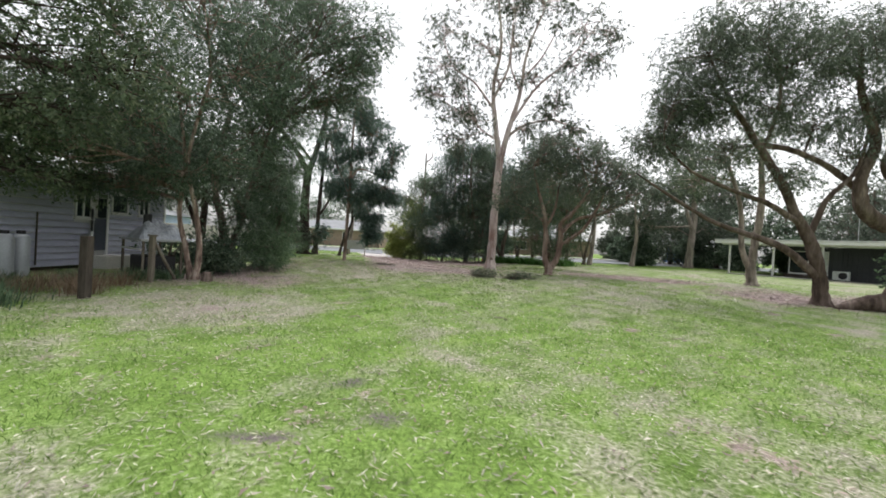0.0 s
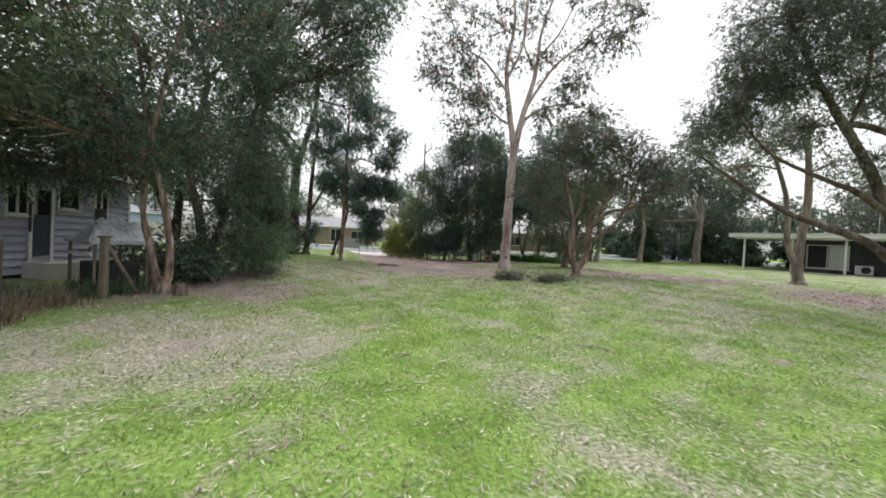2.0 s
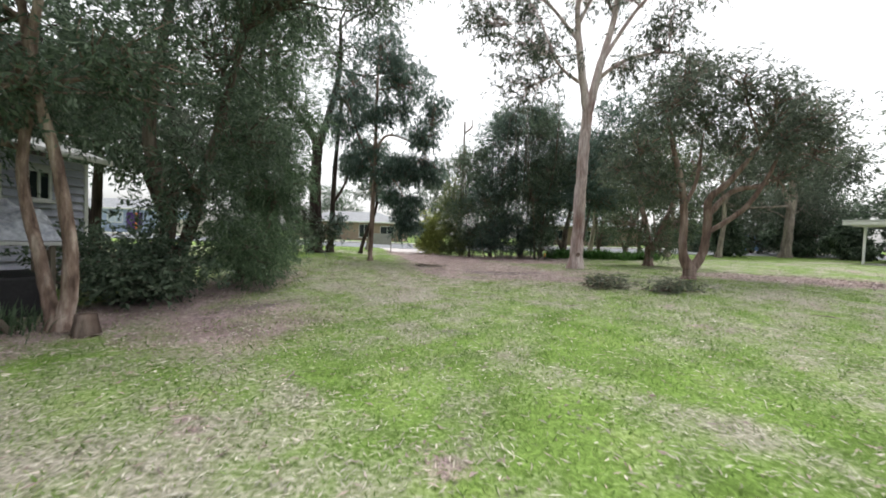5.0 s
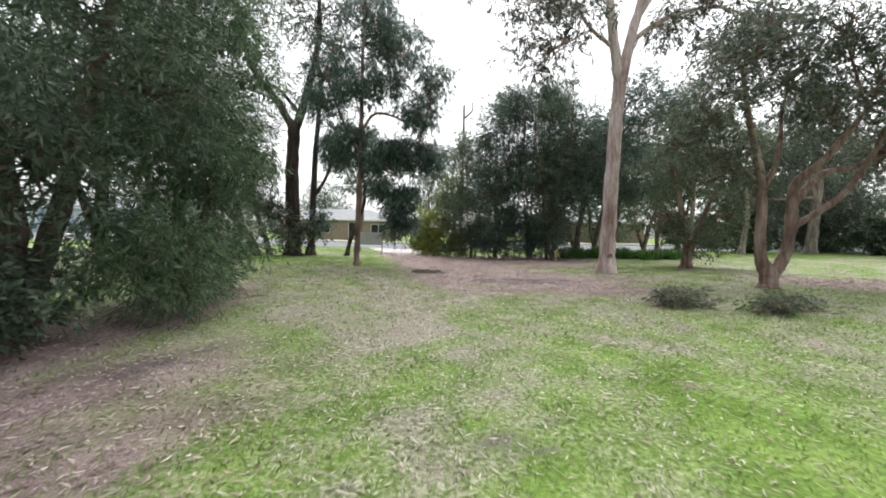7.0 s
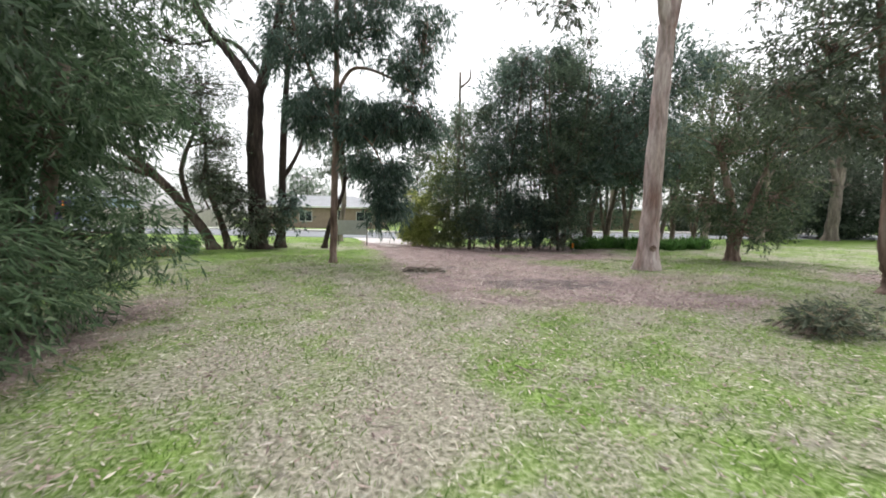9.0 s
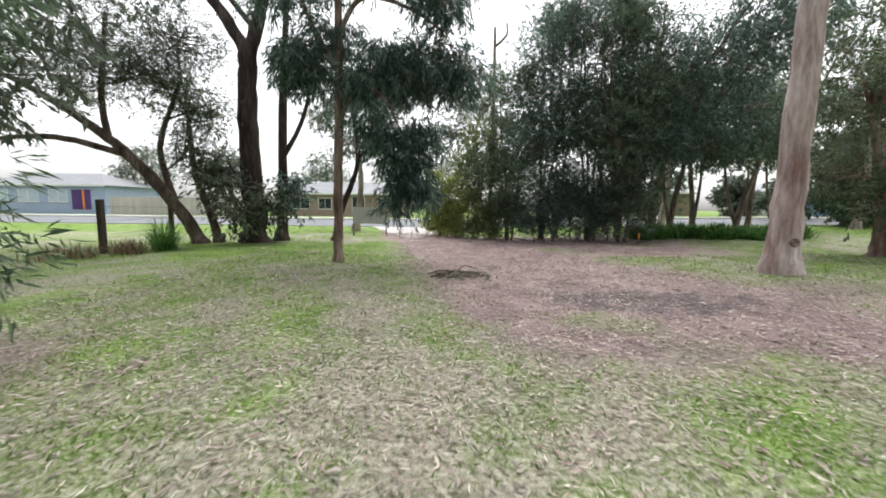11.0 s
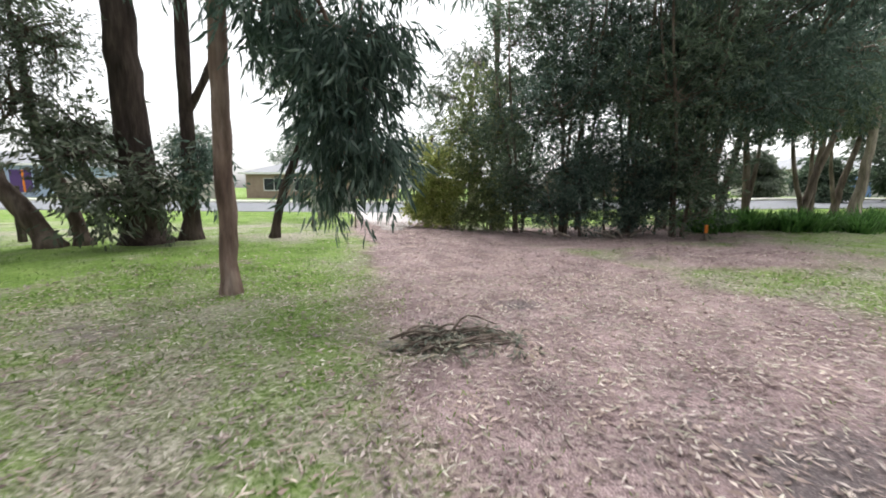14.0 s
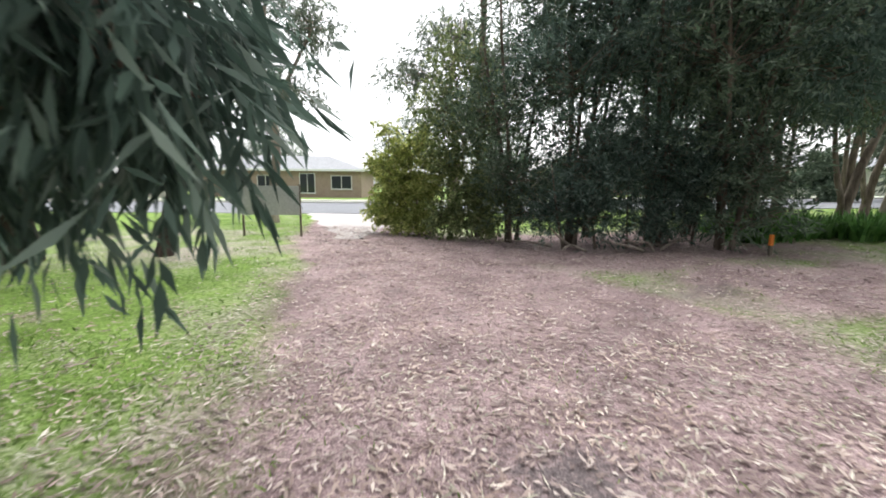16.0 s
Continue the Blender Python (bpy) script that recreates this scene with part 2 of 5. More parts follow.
def soil_shade_at(x, y):
    """Dark patches, 0 to 1: bare soil showing through, and shade painted before the weeping tree."""
    v = 0 * x
    # The patch at (-6.7, 23.2) paints in shade in front of the weeping tree.
    for cx, cy, rx, ry, turn, much in ((-0.6, 21.3, 1.9, 0.8, -8, 1.3), (-0.4, 3.3, 0.3, 0.2, 10, 0.9), (-1.3, 2.85, 0.5, 0.14, 8, 1.0), (-0.95, 4.0, 0.35, 0.14, 20, 0.8), (1.95, 3.3, 0.22, 0.1, -30, 0.7),
                                       (-2.2, 12.3, 0.4, 0.22, 0, 0.8), (-6.7, 23.2, 0.8, 0.4, 0, 0.7), (-2.6, 24.4, 0.7, 0.35, 0, 0.8), (0.6, 27.6, 1.6, 0.4, 10, 0.6), (-9.8, 28.0, 0.9, 0.5, 0, 0.9),
                                       (-1.9, 28.8, 1.0, 0.3, -10, 0.5), (-5.9, 13.6, 0.9, 1.8, 0, 0.6), (2.6, 6.2, 0.4, 0.15, 30, 0.6), (0.9, 6.7, 0.3, 0.15, -15, 0.5), (-2.6, 5.4, 0.45, 0.16, 15, 0.6)):
        v = np.maximum(v, much * blot(x, y, cx, cy, rx, ry, turn))
    v = np.maximum(v, 0.5 * smooth(0.6, 0.95, patchy(x - 31, y + 17, 4.2)))
    return np.clip(v * (0.9 + 0.8 * patchy(x, y, 9.0) + 0.5 * patchy(x + 5, y, 16.0)), 0, 1)


# ---- mesh helpers ----
def mesh_from(name, verts, faces, material=None, flat=True):
    me = bpy.data.meshes.new(name)
    me.from_pydata([tuple(v) for v in verts], [], faces)
    if material:
        me.materials.append(material)
    if not flat:
        me.polygons.foreach_set("use_smooth", [True] * len(me.polygons))
    return me


def quads_mesh(name, v, material):
    """A mesh of loose quads from an array of shape (n, 4, 3)."""
    n = len(v)
    me = bpy.data.meshes.new(name)
    me.vertices.add(n * 4)
    me.vertices.foreach_set("co", v.reshape(-1).astype(np.float32))
    me.loops.add(n * 4)
    me.loops.foreach_set("vertex_index", np.arange(n * 4, dtype=np.int32))
    me.polygons.add(n)
    me.polygons.foreach_set("loop_start", np.arange(0, n * 4, 4, dtype=np.int32))
    me.update(calc_edges=True)
    me.materials.append(material)
    return me


def child(name, me, parent, label="", m=None):
    ob = new(name, me)
    ob.parent = parent
    if m is not None:
        ob.matrix_local = m
    if label:
        tagged(ob, label)
    return ob


def thing(name, at, label, category, group="", turn=0.0, kind=""):
    ob = new(name)
    ob.empty_display_size = 0.2
    ob.matrix_world = pose(*at, 0, 0, turn)
    return tagged(ob, label, category, group, kind)


def part(name, bm, material, parent, label="", m=None):
    me = bpy.data.meshes.new(name)
    bm.to_mesh(me)
    bm.free()
    me.materials.append(material)
    return child(name, me, parent, label, m)


def box(sx, sy, sz, bevel=0.01, at=(0, 0, 0)):
    """A bevelled block, centred in x and y, standing on z = 0 of at."""
    bm = bmesh.new()
    bmesh.ops.create_cube(bm, size=1, matrix=Matrix.Translation((at[0], at[1], at[2] + sz / 2)) @ Matrix.Diagonal((sx, sy, sz, 1)))
    if bevel:
        bmesh.ops.bevel(bm, geom=bm.edges[:], offset=min(bevel, sx / 3, sy / 3, sz / 3), segments=2, affect="EDGES", profile=0.6)
    return bm


def lathe(profile, n=20):
    """A turned solid from (radius, z) pairs."""
    bm = bmesh.new()
    rings = []
    for r, z in profile:
        rings.append([bm.verts.new((r * math.cos(6.2832 * i / n), r * math.sin(6.2832 * i / n), z)) for i in range(n)])
    for a, b in zip(rings, rings[1:]):
        for i in range(n):
            f = bm.faces.new((a[i], a[(i + 1) % n], b[(i + 1) % n], b[i]))
            f.smooth = True
    bm.faces.new(rings[0][::-1])
    bm.faces.new(rings[-1])
    return bm


def rod(a, b, r, n=8):
    a, b = Vector(a), Vector(b)
    bm = bmesh.new()
    m = Matrix.Translation((a + b) / 2) @ (b - a).to_track_quat("Z", "Y").to_matrix().to_4x4()
    bmesh.ops.create_cone(bm, cap_ends=True, segments=n, radius1=r, radius2=r, depth=(b - a).length, matrix=m)
    return bm


def spline(pts, steps):
    """Points and radii along a smooth curve through (x, y, z, r) control points."""
    p = np.array(pts, float)
    p = np.vstack([2 * p[0] - p[1], p, 2 * p[-1] - p[-2]])
    out = []
    for i in range(1, len(p) - 2):
        for k in range(steps):
            t = k / steps
            a, b, c, d = p[i - 1], p[i], p[i + 1], p[i + 2]
            out.append(0.5 * (2 * b + (c - a) * t + (2 * a - 5 * b + 4 * c - d) * t * t + (3 * b - a - 3 * c + d) * t ** 3))
    out.append(p[-2])
    return np.array(out)


def tube(verts, faces, path, n, rng, rough=0.08):
    """Adds a tapering limb along path, rows of (x, y, z, r), to verts and faces."""
    k0 = len(verts)
    up = np.array((0.31, 0.87, 0.12))
    for i, row in enumerate(path):
        d = path[min(i + 1, len(path) - 1)][:3] - path[max(i - 1, 0)][:3]
        d = d / (np.linalg.norm(d) + 1e-9)
        u = np.cross(d, up)
        if np.linalg.norm(u) < 0.1:
            u = np.cross(d, (1, 0, 0))
        u /= np.linalg.norm(u)
        w = np.cross(d, u)
        for j in range(n):
            a = 6.28318 * j / n
            r = max(0.003, row[3]) * (1 + rng.uniform(-rough, rough))
            verts.append(row[:3] + r * (math.cos(a) * u + math.sin(a) * w))
    for i in range(len(path) - 1):
        for j in range(n):
            a, b = k0 + i * n + j, k0 + i * n + (j + 1) % n
            faces.append((a, b, b + n, a + n))
    faces.append(tuple(k0 + (len(path) - 1) * n + j for j in range(n)))


def leaves(centres, per, spread, size, droop, rng, hang=1.0, along=9):
    """Rhombic leaves set along short sprays that grow out of each centre: an array (n, 4, 3)."""
    k = max(2, int(round(per / along)))
    o = np.repeat(np.array(centres), k, axis=0)
    tone = rng.normal(0, 1, (len(o), 3))
    sd = tone + 0.5 * rng.normal(0, 1, (len(o), 3))
    sd[:, 2] = sd[:, 2] * 0.8 - droop
    sd /= np.linalg.norm(sd, axis=1)[:, None]
    o = o + tone * np.array((spread, spread, spread * hang)) * 0.5
    reach = spread * rng.uniform(0.8, 2.3, (len(o), 1))
    o, sd, reach = np.repeat(o, along, axis=0), np.repeat(sd, along, axis=0), np.repeat(reach, along, axis=0)
    n = len(o)
    c = o + sd * reach * rng.uniform(0, 1, (n, 1)) + rng.normal(0, 1, (n, 3)) * spread * 0.13
    d = sd * 1.1 + rng.normal(0, 0.55, (n, 3))
    d[:, 2] -= droop * 0.5
    d /= np.linalg.norm(d, axis=1)[:, None]
    w = np.cross(d, rng.normal(0, 1, (n, 3)))
    w /= np.linalg.norm(w, axis=1)[:, None]
    ln = size[0] * rng.uniform(0.6, 1.35, (n, 1))
    wd = size[1] * rng.uniform(0.7, 1.3, (n, 1))
    nrm = np.cross(d, w)
    m = c + d * ln * 0.45 + nrm * ln * 0.06
    return np.stack([c, m + w * wd / 2, c + d * ln, m - w * wd / 2], axis=1)


def tree(name, label, base, trunks, blobs, bark, foliage, leaf=(0.14, 0.03), per=60, spread=0.3, droop=0.5, hang=1.0,
         category="tree", group="", seed=1, sides=12, twig=0.022, twigs=True, shell=0.45, limb=0.05):
    """trunks: lists of (x, y, z, r) in world metres; blobs: (x, y, z, rx, ry, rz, clumps)."""
    rng = np.random.default_rng(seed)
    rnd = random.Random(seed)
    leaf, per, spread = (leaf[0] * 1.15, leaf[1] * 1.7), int(per * 0.58), spread * 0.78
    ob = thing(name, base, label, category, group)
    b = np.array(base)
    verts, faces, axis = [], [], []
    first = True
    for t in trunks:
        path = spline([(x - b[0], y - b[1], z - b[2], r) for x, y, z, r in t], 7)
        path[1:, :3] += rng.normal(0, 1, (len(path) - 1, 3)) * path[1:, 3:4] * 0.06
        if first or path[0][2] < 0.3:
            path[0][3] *= 1.45
            path[1][3] *= 1.12
            foot = path[0].copy()
            foot[2] -= 0.25
            path = np.vstack([foot, path])
        first = False
        tube(verts, faces, path, sides, rng)
        axis.append(path)
    axis = np.vstack(axis)
    crown = []
    for x, y, z, rx, ry, rz, num in blobs:
        c = np.array((x, y, z)) - b
        num = int(num * 1.6)
        d = rng.normal(0, 1, (num, 3))
        d /= np.linalg.norm(d, axis=1)[:, None]
        rad = rng.uniform(shell ** 2, 1, (num, 1)) ** 0.5 * rng.uniform(0.75, 1.12, (num, 1))
        pts = c + d * rad * np.array((rx, ry, rz))
        pts = pts[pts[:, 2] > 0.15]
        crown.append(pts)
        if not twigs:
            continue
        gap = np.linalg.norm(axis[:, :3] - (c - np.array((0, 0, rz * 0.6))), axis=1) + 0.3 * np.maximum(0, axis[:, 2] - c[2])
        s = axis[np.argmin(gap)]
        span = np.linalg.norm(c - s[:3])
        r0 = min(s[3] * 0.7, limb + 0.007 * span)
        mid = (s[:3] + c) / 2 + rng.normal(0, 0.09 * span, 3)
        path = spline([(*s[:3], r0), (*mid, r0 * 0.75), (*c, max(twig, r0 * 0.45))], 5)
        tube(verts, faces, path, 7, rng)
        for q in pts[: min(len(pts), 26)]:
            a = path[rnd.randrange(4, len(path))]
            m = (a[:3] + q) / 2 + rng.normal(0, 0.08 * np.linalg.norm(q - a[:3]), 3)
            tube(verts, faces, spline([(*a[:3], min(a[3], twig)), (*m, twig * 0.7), (*q, 0.005)], 2), 4, rng)
    child("trunk", mesh_from("trunk", verts, faces, bark, False), ob)
    if crown:
        q = leaves(np.vstack(crown), per, spread, leaf, droop, rng, hang)
        q[:, :, 2] = np.maximum(q[:, :, 2], 0.02)
        child("crown", quads_mesh("crown", q, foliage), ob)
    return ob


# ---- ground ----
def axis_steps(lo, hi, step, far):
    a = list(np.arange(lo, hi + 0.001, step))
    d = step
    while a[-1] < far:
        d *= 1.35
        a.append(a[-1] + d)
    d = step
    while a[0] > -far:
        d *= 1.35
        a.insert(0, a[0] - d)
    return np.array(a)


gx, gy = axis_steps(-13, 16, 0.16, 1500), axis_steps(-1, 44, 0.16, 1500)
GX, GY = np.meshgrid(gx, gy)
gv = np.stack([GX, GY, height(GX, GY)], -1).reshape(-1, 3)
nx, ny = len(gx), len(gy)
ii = (np.arange(ny - 1)[:, None] * nx + np.arange(nx - 1)[None]).reshape(-1)
gf = np.stack([ii, ii + 1, ii + nx + 1, ii + nx], 1)
gme = bpy.data.meshes.new("ground")
gme.vertices.add(len(gv))
gme.vertices.foreach_set("co", gv.reshape(-1).astype(np.float32))
gme.loops.add(len(gf) * 4)
gme.loops.foreach_set("vertex_index", gf.reshape(-1).astype(np.int32))
gme.polygons.add(len(gf))
gme.polygons.foreach_set("loop_start", np.arange(0, len(gf) * 4, 4, dtype=np.int32))
gme.update(calc_edges=True)
gme.polygons.foreach_set("use_smooth", np.ones(len(gf), dtype=bool))
for key, field in (("litter", litter_at), ("straw", straw_at), ("soil_shade", soil_shade_at)):
    at = gme.attributes.new(key, "FLOAT", "POINT")
    at.data.foreach_set("value", field(GX, GY).reshape(-1).astype(np.float32))
gmat, n, l, b = mat("grass_and_leaf_litter", 0.95, 0.1)
a1, a2 = n.new("ShaderNodeAttribute"), n.new("ShaderNodeAttribute")
a1.attribute_name, a2.attribute_name = "litter", "straw"
n_mid, n_tuft, n_fine, n_tiny = noise_tex(n, l, 1.3, 6), noise_tex(n, l, 5.5, 5, None, 0.7), noise_tex(n, l, 24, 4), noise_tex(n, l, 95, 3)
green = ramp(n, l, n_mid, [(0.3, (0.10, 0.165, 0.036)), (0.55, (0.175, 0.275, 0.068)), (0.75, (0.255, 0.335, 0.115))])
green = mix(n, l, 0.85, green, ramp(n, l, n_fine, [(0.3, (0.25, 0.25, 0.24)), (0.7, (0.72, 0.72, 0.68))]), "OVERLAY")
dry = ramp(n, l, n_fine, [(0.3, (0.14, 0.13, 0.10)), (0.5, (0.31, 0.29, 0.235)), (0.7, (0.49, 0.46, 0.39))])
earth = ramp(n, l, n_tiny, [(0.3, (0.12, 0.086, 0.088)), (0.5, (0.32, 0.245, 0.25)), (0.72, (0.55, 0.455, 0.46))])
earth = mix(n, l, 0.8, earth, ramp(n, l, n_mid, [(0.32, (0.27, 0.25, 0.25)), (0.68, (0.66, 0.64, 0.64))]), "OVERLAY")
bare = ramp(n, l, n_tiny, [(0.3, (0.06, 0.055, 0.05)), (0.7, (0.20, 0.175, 0.15))])


def soft_edge(fac, lo, hi, amount):
    """The field, broken up by fine noise at its edge."""
    add = n.new("ShaderNodeMath")
    add.operation = "MULTIPLY_ADD"
    l.new(n_fine, add.inputs[0])
    add.inputs[1].default_value = amount
    l.new(fac, add.inputs[2])
    mr = n.new("ShaderNodeMapRange")
    mr.interpolation_type = "SMOOTHSTEP"
    mr.inputs[1].default_value, mr.inputs[2].default_value = lo + amount / 2, hi + amount / 2
    l.new(add.outputs[0], mr.inputs[0])
    return mr.outputs[0]


col = mix(n, l, soft_edge(a2.outputs["Fac"], 0.1, 0.9, 1.0), green, dry)
spots = ramp(n, l, n_tuft, [(0.60, (0, 0, 0)), (0.70, (0.75, 0.75, 0.75))])
col = mix(n, l, spots, col, bare)
col = mix(n, l, soft_edge(a1.outputs["Fac"], 0.15, 0.6, 0.7), col, earth)
a3 = n.new("ShaderNodeAttribute")
a3.attribute_name = "soil_shade"
soil = ramp(n, l, n_tiny, [(0.3, (0.07, 0.058, 0.06)), (0.55, (0.145, 0.122, 0.125)), (0.75, (0.27, 0.235, 0.235))])
col = mix(n, l, soft_edge(a3.outputs["Fac"], 0.25, 1.05, 1.5), col, soil)
l.new(col, b.inputs["Base Color"])
bump(n, l, b, n_fine, 0.9, 0.04)
gme.materials.append(gmat)
tagged(new("ground", gme), "short patchy green lawn with dry patches and leaf litter", "ground", kind="structure")


def strip(name, x0, x1, y0, y1, lift, material, label, cols=60, rows_n=4):
    xs, ys = np.linspace(x0, x1, cols), np.linspace(y0, y1, rows_n)
    v = [(x, y, ground_z(x, y) + lift) for y in ys for x in xs]
    f = [(j * cols + i, j * cols + i + 1, (j + 1) * cols + i + 1, (j + 1) * cols + i) for j in range(rows_n - 1) for i in range(cols - 1)]
    k = len(v)
    v += [(x, y, z - 0.3) for x, y, z in v]
    f += [(i + 1, i, i + k, i + k + 1) for i in range(cols - 1)]
    e = (rows_n - 1) * cols
    f += [(e + i, e + i + 1, e + i + 1 + k, e + i + k) for i in range(cols - 1)]
    return tagged(new(name, mesh_from(name, v, f, material)), label, name.split("_")[0], kind="structure")


strip("road", -120, 140, 41.5, 49.5, 0.03, ASPHALT, "pale grey asphalt street across the end of the lot")
strip("kerb", -120, 140, 49.5, 49.8, 0.13, CONCRETE, "low pale concrete kerb along the street", rows_n=2)
strip("pavement", -120, 140, 52.5, 54.0, 0.06, CONCRETE, "pale concrete footpath across the street", rows_n=2)


def drive():
    """Pale gravel where the track meets the street."""
    v, f, m = [], [], 14
    for j in range(24):
        y = 32.6 + 9.1 * j / 23
        mid, half = np.interp(y, [32.6, 35, 42], [-5.3, -5.7, -6.6]), np.interp(y, [32.6, 35.5, 38, 42], [0.3, 1.0, 1.8, 3.0])
        for i in range(m):
            x = mid + half * (2 * i / (m - 1) - 1) + 0.15 * math.sin(3 * y + i)
            v.append((x, y, ground_z(x, y) + 0.012 - 0.03 * (abs(2 * i / (m - 1) - 1) > 0.95)))
    f = [(j * m + i, j * m + i + 1, (j + 1) * m + i + 1, (j + 1) * m + i) for j in range(23) for i in range(m - 1)]
    gravel = surface("pale_gravel", (0.36, 0.335, 0.33), (0.54, 0.51, 0.50), 1.5, 60, 0.95, 0.1)
    tagged(new("driveway", mesh_from("driveway", v, f, gravel, False)), "pale gravel crossover between track and street", "driveway", kind="structure")


drive()


# ---- trees ----
def on(x, y):
    return (x, y, ground_z(x, y))


Z = ground_z
# tall pale gum beside the track
g0 = on(2.9, 23.4)
tree("gum_tree", "tall pale pink-grey smooth-barked gum with an open crown", g0,
     [[(2.9, 23.4, g0[2], 0.27), (2.95, 23.4, 2.5, 0.235), (3.0, 23.4, 5.0, 0.22), (3.1, 23.45, 6.9, 0.21)],
      [(3.1, 23.4, 6.7, 0.19), (3.5, 23.5, 8.6, 0.16), (4.1, 23.6, 11.0, 0.12), (4.4, 23.8, 13.5, 0.08), (5.4, 23.9, 16.5, 0.04)],
      [(3.1, 23.4, 6.6, 0.17), (2.7, 23.3, 8.8, 0.15), (2.4, 23.1, 11.0, 0.11), (2.7, 23.0, 13.5, 0.08), (2.2, 22.8, 17.0, 0.04)],
      [(3.6, 23.5, 9.0, 0.09), (5.0, 23.3, 11.2, 0.075), (6.5, 23.0, 12.6, 0.05), (8.2, 23.0, 14.8, 0.03)],
      [(2.6, 23.2, 9.6, 0.08), (1.3, 23.6, 11.4, 0.06), (0.0, 23.9, 12.4, 0.045), (-0.8, 24, 14.2, 0.03)],
      [(2.6, 23.2, 8.0, 0.07), (1.6, 22.8, 8.6, 0.05), (0.8, 22.6, 10.2, 0.03)],
      [(4.1, 23.6, 11.0, 0.07), (3.5, 24.2, 13, 0.05), (3.7, 24.4, 16, 0.03)],
      [(3.4, 23.5, 8.2, 0.09), (4.4, 23.2, 8.9, 0.075), (5.8, 23.0, 9.2, 0.05), (7.0, 23.0, 9.0, 0.03)],
      [(2.5, 23.1, 10.4, 0.08), (3.2, 22.9, 12.2, 0.065), (3.3, 22.8, 14.8, 0.035)],
      [(4.2, 23.6, 11.8, 0.06), (5.4, 23.8, 13.4, 0.05), (6.4, 24.0, 15.6, 0.03)]],
     [(-0.8, 23.9, 12.4, 1.9, 1.6, 1.2, 30), (0.2, 23.6, 9.8, 1.9, 1.6, 1.2, 28), (-0.4, 24, 14.8, 2.0, 1.7, 1.3, 28), (2.2, 23, 17.0, 2.3, 1.9, 1.5, 40),
      (5.2, 24, 16.8, 2.4, 2.0, 1.5, 40), (7.6, 23.2, 15.0, 2.2, 1.8, 1.4, 34), (7.2, 23.0, 12.4, 1.8, 1.5, 1.0, 24), (5.8, 23.4, 9.6, 1.8, 1.5, 1.1, 26),
      (1.2, 22.6, 9.0, 1.6, 1.4, 1.1, 22), (3.6, 24.3, 14.5, 1.8, 1.5, 1.2, 20), (6.3, 23.5, 8.0, 1.1, 1.1, 0.8, 16), (1.6, 23, 13.4, 1.4, 1.2, 1.1, 16), (0.4, 23.6, 7.8, 1.3, 1.1, 0.9, 18),
      (4.9, 23.6, 12.0, 1.4, 1.2, 1.0, 14), (-1.6, 23.6, 10.6, 1.1, 1.0, 0.9, 16), (9.4, 23.2, 14.4, 0.9, 0.9, 0.7, 10), (2.6, 23.0, 11.4, 1.2, 1.2, 1.0, 10), (7.2, 23.0, 8.7, 0.9, 0.9, 0.6, 16), (3.3, 22.8, 15.6, 1.3, 1.2, 0.9, 18), (8.6, 23.2, 13.0, 0.9, 0.9, 0.6, 12), (6.2, 23.2, 10.8, 0.9, 0.9, 0.6, 12), (0.6, 23.4, 11.2, 1.1, 1.0, 0.8, 14), (4.4, 23.2, 8.6, 0.7, 0.7, 0.5, 10)],
     BARK_GUM, LEAF_GUM, (0.17, 0.026), 85, 0.3, 0.9, 1.2, seed=11, sides=18)

gum = bpy.data.objects["gum_tree"]
part("bark_scar", lathe([(0.0, -0.06), (0.09, -0.06), (0.09, 0.008), (0.06, 0.02), (0.03, 0.022)], 14), BARK_RED, gum, "dark brown bark scar", Matrix.Translation((0.0, -0.262, 0.62)) @ pose(0, 0, 0, 90, 0, 0))

# near tree in the neighbour's yard
n0 = on(-9.0, 5.4)
tree("yard_tree", "leafy olive tree overhanging the neighbour's yard", n0,
     [[(-9.0, 5.4, n0[2], 0.17), (-9.1, 5.6, 1.8, 0.14), (-9.5, 6.4, 3.6, 0.1), (-9.3, 7.5, 5.2, 0.05)], [(-9.1, 5.7, 2.2, 0.1), (-9.9, 6.8, 4.0, 0.07), (-10.4, 7.8, 5.4, 0.04)]],
     [(-6.4, 7.8, 4.6, 1.1, 1.1, 0.9, 50), (-7.4, 7.6, 3.7, 1.0, 1.0, 0.65, 40), (-7.0, 7.6, 6.2, 1.4, 1.3, 1.1, 60), (-8.6, 8.0, 5.0, 1.3, 1.2, 1.1, 50), (-8.8, 7.6, 3.6, 0.9, 0.9, 0.5, 26), (-5.8, 8.0, 7.6, 1.4, 1.3, 1.1, 46), (-8.2, 8.0, 7.8, 1.5, 1.3, 1.2, 46), (-9.6, 8.6, 3.6, 1.2, 1.2, 0.7, 54), (-9.9, 10.2, 3.4, 1.0, 1.1, 0.55, 40), (-10.3, 7.0, 3.5, 1.0, 1.2, 0.7, 40), (-9.2, 8.4, 2.6, 0.8, 0.8, 0.4, 20), (-10.4, 9.4, 2.9, 0.8, 0.8, 0.5, 34), (-9.9, 10.4, 2.6, 0.7, 0.7, 0.4, 22)],
     BARK_DARK, LEAF_OLIVE, (0.09, 0.024), 66, 0.24, 0.3, seed=10, limb=0.03)

